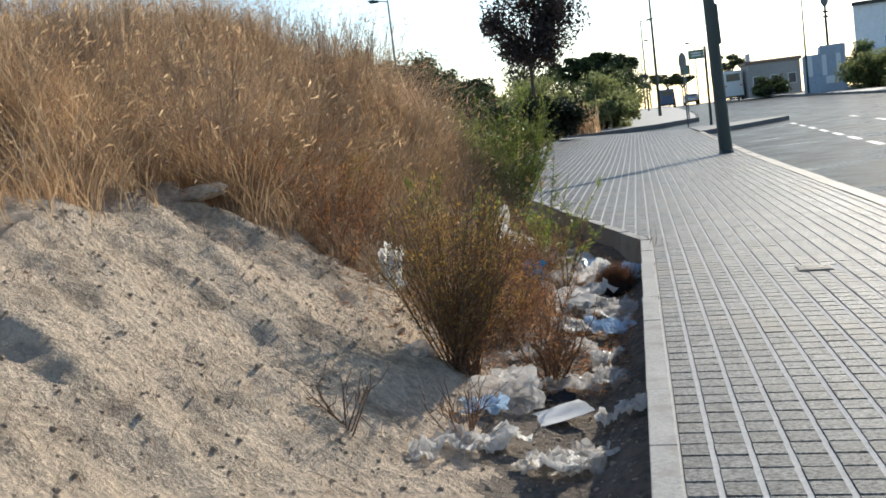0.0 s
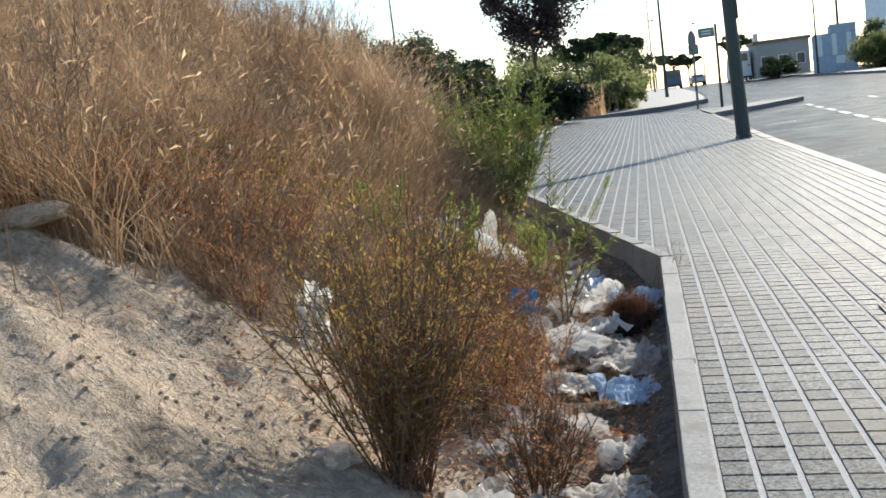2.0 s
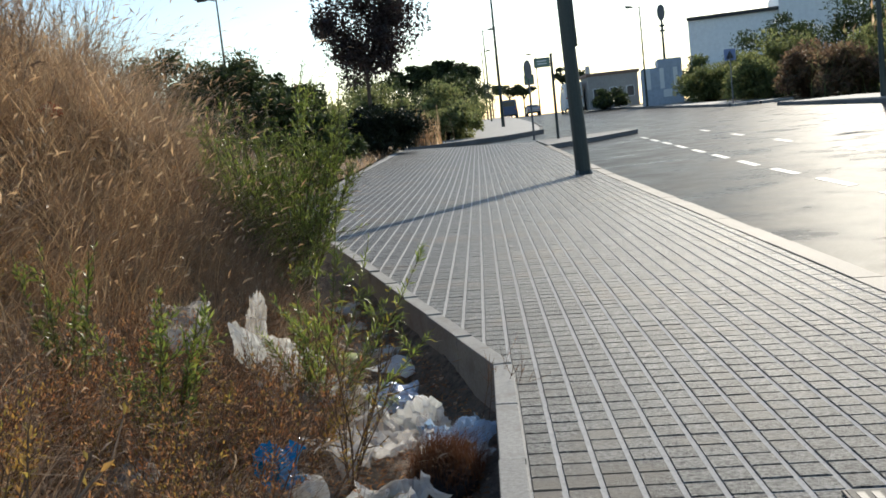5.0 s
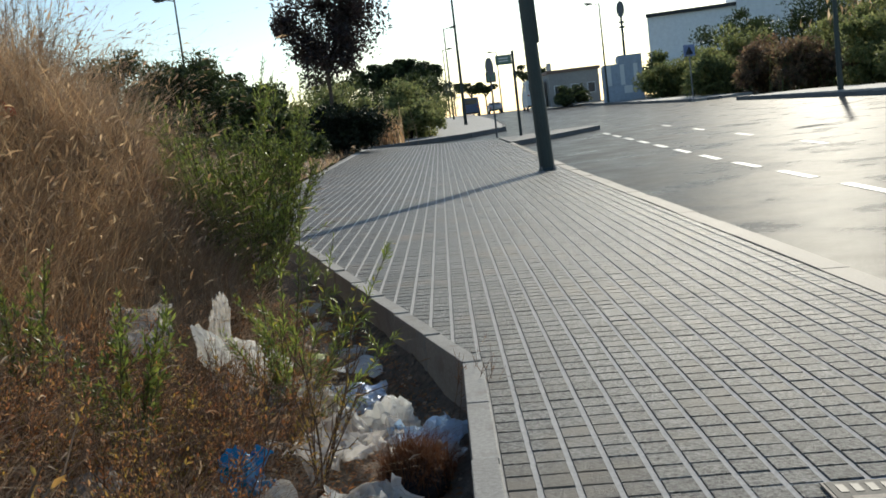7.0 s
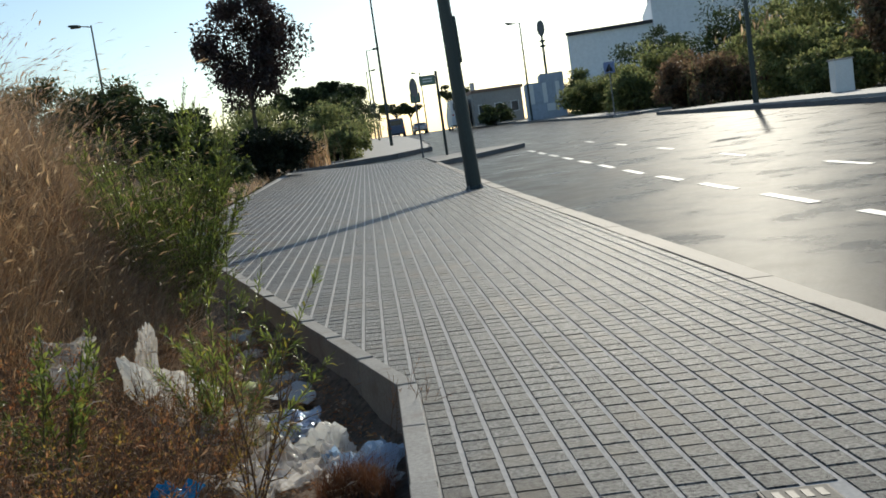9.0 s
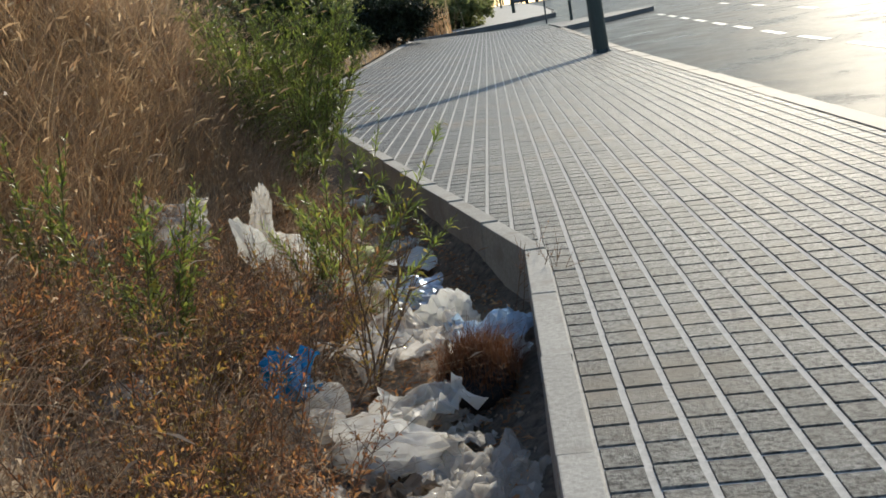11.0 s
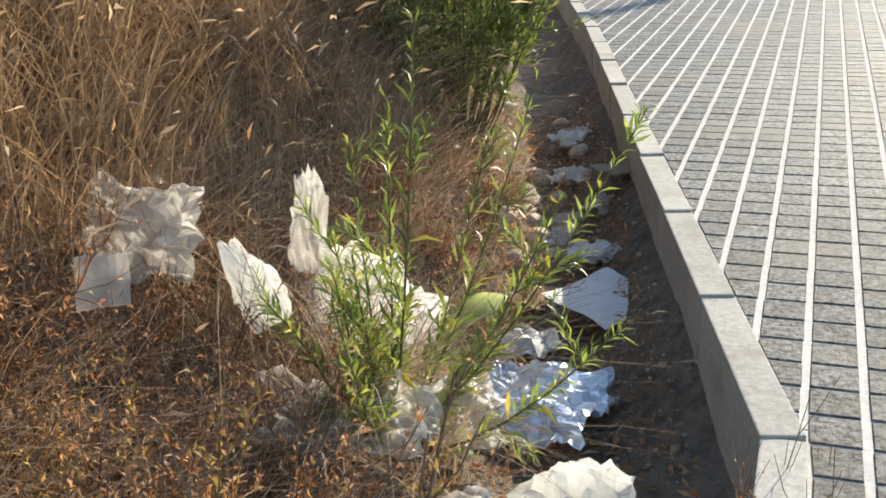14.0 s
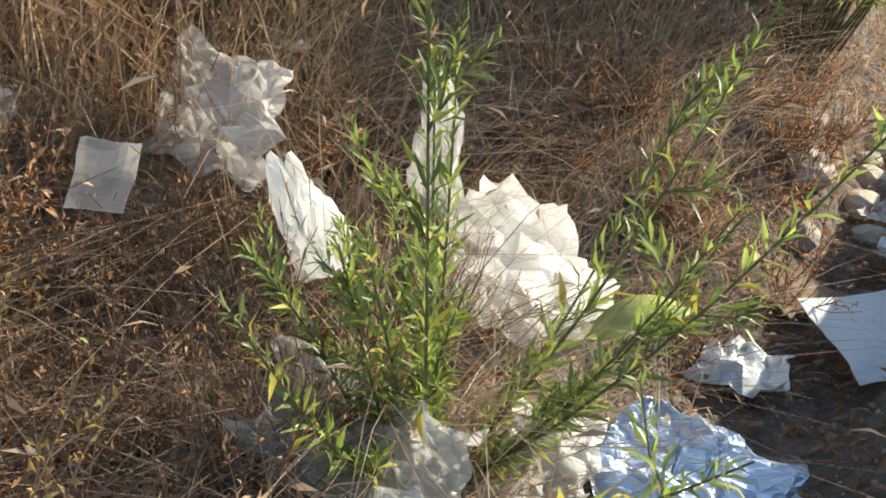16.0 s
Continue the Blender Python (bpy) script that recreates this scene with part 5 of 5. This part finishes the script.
crumpled_sheet("paper_scrap", -1.12, 7.32, (0.10, 0.11), M_BAGCLEAR, "square of greyish torn film in dead weeds", BAG, 34, 0.0, 0.01, 30, (48, 0), flat=True, cells=8, ragged=0.03, z=0.25)
crumpled_sheet("plastic_film", -1.43, 7.28, (0.10, 0.12), M_BAGCLEAR, "torn clear film in dead weeds", BAG, 68, 0.05, 0.04, 12, (40, 0))
crumpled_sheet("plastic_film", -0.97, 6.2, (0.13, 0.10), M_BAGCLEAR, "dirty clear film among dead weeds", BAG, 66, 0.10, 0.05, 40, (20, 0))
crumpled_sheet("paper_scrap", -0.01, 6.80, (0.12, 0.08), M_PAPER, "torn white scrap beside the fibre clump", PAPERS, 67, 0.04, 0.04, 70)
for i, (x, y, w) in enumerate(((-0.75, 9.8, 0.2), (-0.85, 10.3, 0.24), (-0.55, 9.25, 0.12), (-0.68, 9.05, 0.14), (-0.32, 7.95, 0.1), (-1.45, 7.05, 0.14), (-1.4, 7.85, 0.1), (-1.75, 6.9, 0.12))):
    crumpled_sheet("paper_scrap", x, y, (w, w * 0.7), (M_TISSUE, M_PAPER, M_BAGCLEAR)[i % 3], "torn pale scrap of litter in the ditch", PAPERS, 50 + i, 0.03, 0.04, 40 * i)
lump("red_scrap", -1.9, 8.3, (0.07, 0.05, 0.05), M_RED, "faded red scrap caught in the dry grass", "rag", 60, 0.25)
lump("dark_scrap", -0.06, 7.25, (0.12, 0.1, 0.06), M_DARKSCRAP, "dark crumpled lump in the corner of the kerb", "rag", 61)
crumpled_sheet("cardboard_piece", -0.45, 9.4, (0.26, 0.18), M_CARD, "weathered cardboard piece in the ditch", "cardboard", 62, 0.03, 0.02, 35, flat=True, cells=8)
crumpled_sheet("cardboard_piece", -0.65, 8.55, (0.2, 0.14), M_CARD, "weathered cardboard piece among stones", "cardboard", 63, 0.03, 0.02, -20, flat=True, cells=8)


rl = np.random.default_rng(21)
for i in range(26):
    y = rl.uniform(3.4, 7.3)
    x = rl.uniform(-0.62, 0.0) if y < 5.6 else rl.uniform(-0.5, 0.0)
    w = rl.uniform(0.09, 0.22)
    crumpled_sheet("litter_scrap", x, y, (w, w * rl.uniform(0.5, 0.9)), (M_BAGCLEAR, M_TISSUE, M_BAGCLEAR, M_CARD, M_BAGCLEAR)[i % 5], ("torn cloudy film", "torn dirty tissue", "torn cloudy film", "scrap of cardboard", "torn cloudy film")[i % 5] + " among litter in the ditch", "litter", 200 + i, 0.03, 0.045, float(rl.uniform(0, 360)), (float(rl.uniform(-15, 15)), float(rl.uniform(-15, 15))))


def fibre_ball(x, y):
    rng = np.random.default_rng(5)
    h = thing("fibre_clump", (x, y, soil_z(x, y)), "rusty brown clump of tangled plant fibre against the kerb", "fibre clump")
    n = 2600
    d = rng.normal(size=(n, 3))
    d /= np.linalg.norm(d, axis=1, keepdims=True)
    base = d * np.array((0.13, 0.13, 0.09)) * rng.uniform(0.3, 1.0, (n, 1)) + np.array((0, 0, 0.09))
    v, f = ribbons(base, rng.uniform(0.05, 0.13, n), rng.uniform(0, 6.28, n), rng.uniform(0.2, 1.5, n), np.full(n, 0.003), 3)
    tagged(fast("fibre", v, f, M_COIR, h), kind="stuff")
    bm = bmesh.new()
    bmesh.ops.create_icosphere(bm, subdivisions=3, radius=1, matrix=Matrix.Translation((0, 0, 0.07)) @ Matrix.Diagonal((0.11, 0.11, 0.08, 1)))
    part("core", bm, M_DARKSCRAP, h, smooth=True)


fibre_ball(-0.12, 6.65)


def rock(x, y, r, seed, label="pale angular stone lying on the earth", sink=0.35, z=None):
    bm = bmesh.new()
    bmesh.ops.create_icosphere(bm, subdivisions=2, radius=r)
    o = Vector((seed * 5.3, seed * 2.9, seed))
    for v in bm.verts:
        v.co *= 1 + 0.55 * noise.noise(v.co / r * 0.9 + o)
        v.co.z *= 0.68
    ob = part("stone", bm, M_STONE)
    ob.matrix_world = pose(x, y, (soil_z(x, y) if z is None else z) + r * 0.68 * (1 - 2 * sink) * 0.9, 0, 0, seed * 40)
    return tagged(ob, label, "stone", "stones in the ditch")


slab_stone = rock(-1.93, 4.55, 0.105, 1, "pale flat stone stuck in the bank below the dry grass", 0.1)
slab_stone.data.transform(Matrix.Diagonal((1.25, 0.8, 0.55, 1)))
slab_stone.data.materials[0] = M_SOIL
for i, (x, y, r) in enumerate(((-0.82, 8.92, 0.07), (-0.74, 9.05, 0.055), (-0.92, 9.1, 0.05), (-0.66, 8.95, 0.04), (-0.80, 9.25, 0.065), (-0.95, 9.3, 0.045), (-0.70, 9.3, 0.05), (-0.87, 9.45, 0.055), (-0.64, 9.2, 0.035), (-0.94, 9.85, 0.06), (-0.8, 10.1, 0.05))):
    rock(x, y, r, 10 + i)
rr = np.random.default_rng(44)
for i in range(20):
    y = float(rr.uniform(8.7, 10.9))
    rock(kerb_x(y) - float(rr.uniform(0.2, 0.55)), y, float(rr.uniform(0.022, 0.05)), 30 + i)


def pebbles():
    """Clods and gravel strewn over the bank and ditch."""
    rng = np.random.default_rng(9)
    bm = bmesh.new()
    bmesh.ops.create_icosphere(bm, subdivisions=1, radius=1)
    V = np.array([v.co[:] for v in bm.verts])
    F = np.array([[v.index for v in f.verts] for f in bm.faces])
    bm.free()
    vs, fs = [], []
    k = 0
    for i in range(9000):
        y = rng.uniform(1.5, 11.0)
        x = kerb_x(y) - 0.08 - rng.uniform(0, 2.2)
        r = 0.003 + 0.010 * rng.uniform() ** 3
        p = V * r * rng.uniform(0.6, 1.3, (len(V), 1)) * np.array((1, 1, 0.7)) + np.array((x, y, soil_z(x, y) + r * 0.1))
        vs.append(p)
        fs.append(F + k)
        k += len(V)
    ob = fast("gravel", np.concatenate(vs), np.concatenate(fs), M_SOIL)
    tagged(ob, "loose clods and gravel over dry earth", "gravel", kind="stuff")


pebbles()


# ---- pavement tiles: four square pads each ----
PAD_X, PAD_Y, UP = 0.0855, 0.0938, 0.0043


def clip(poly, a, b, c):
    """Keep the part of a polygon where a*x + b*y >= c."""
    out = []
    for i, p in enumerate(poly):
        q = poly[i - 1]
        dp, dq = a * p[0] + b * p[1] - c, a * q[0] + b * q[1] - c
        if (dp >= 0) != (dq >= 0):
            t = dq / (dq - dp)
            out.append((q[0] + (p[0] - q[0]) * t, q[1] + (p[1] - q[1]) * t))
        if dp >= 0:
            out.append(p)
    return out


def pad_solid(vs, fs, poly, zf):
    """A low pad with sloping sides over a convex outline."""
    n = len(poly)
    cx, cy = sum(p[0] for p in poly) / n, sum(p[1] for p in poly) / n
    k = len(vs)
    for x, y in poly:
        vs.append((x, y, zf(x, y) - 0.006))
    for x, y in poly:
        L = math.hypot(x - cx, y - cy) + 1e-6
        s = max(0.5, 1 - 0.004 / L)
        vs.append((cx + (x - cx) * s, cy + (y - cy) * s, zf(x, y) + UP - 0.005))
    fs.append(tuple(range(k + n, k + 2 * n)))
    for i in range(n):
        j = (i + 1) % n
        fs.append((k + i, k + j, k + n + j, k + n + i))


def square(x, y):
    a, b = (0.1 - PAD_X) / 2, (0.1 - PAD_Y) / 2
    return [(x + a, y + b), (x + 0.1 - a, y + b), (x + 0.1 - a, y + 0.1 - b), (x + a, y + 0.1 - b)]


def lay_tiles():
    vs, fs = [], []
    for i in (0, 1):
        for j in (0, 1):
            pad_solid(vs, fs, square(0.1 * i - 0.1, 0.1 * j - 0.1), lambda x, y: 0.0)
    me = bpy.data.meshes.new("tile")
    me.from_pydata(vs, [], fs)
    me.materials.append(M_PAD)
    vs, fs = [], []
    x0 = 0.1
    rng = random.Random(4)
    for jy in range(-29, 193):
        y = 0.2 * jy
        for ix in range(-13, 11):
            x = x0 + 0.2 * ix + skew(y)
            if x + 0.2 < kerb_x(y + 0.1) + 0.0 or x > road_edge(y):
                continue
            inner = 0.046
            whole = min(x - kerb_x(y), x - kerb_x(y + 0.2)) > inner and x + 0.2 < road_edge(y) - 0.005
            if whole and 3.6 <= y < 8.8 and ix >= 0 and not (abs(x - 0.885) < 0.15 and abs(y - 5.68) < 0.15):
                ob = new("tile", me)
                ob.parent = pavement
                xc, yc = x + 0.1, y + 0.1
                ob.matrix_local = pose(xc, yc, pave_z(xc, yc) + rng.uniform(-0.0012, 0.0012), rng.uniform(-0.25, 0.25), 2.3 + rng.uniform(-0.25, 0.25), -0.5 + rng.uniform(-0.2, 0.2))
                continue
            for i in (0, 1):
                for j in (0, 1):
                    px, py = x + 0.1 * i, y + 0.1 * j
                    if abs(px + 0.05 - 0.98) < 0.12 and abs(py + 0.05 - 5.78) < 0.12:
                        continue
                    poly = square(px, py)
                    if px - kerb_x(py + 0.05) < 0.2:
                        sl = (kerb_x(py + 0.1) - kerb_x(py)) / 0.1
                        poly = clip(poly, 1.0, -sl, kerb_x(py) + inner - sl * py)
                    poly = clip(poly, -1.0, 0.0, -(road_edge(py) - 0.006))
                    if len(poly) > 2:
                        dz = rng.uniform(-0.001, 0.001)
                        pad_solid(vs, fs, poly, lambda a, b: pave_z(a, b) + dz)
    me = bpy.data.meshes.new("tiles")
    me.from_pydata(vs, [], fs)
    me.materials.append(M_PAD_FAR)
    ob = new("tiles", me)
    ob.parent = pavement
    tagged(ob, "grey square paving pads further along", kind="stuff")


lay_tiles()
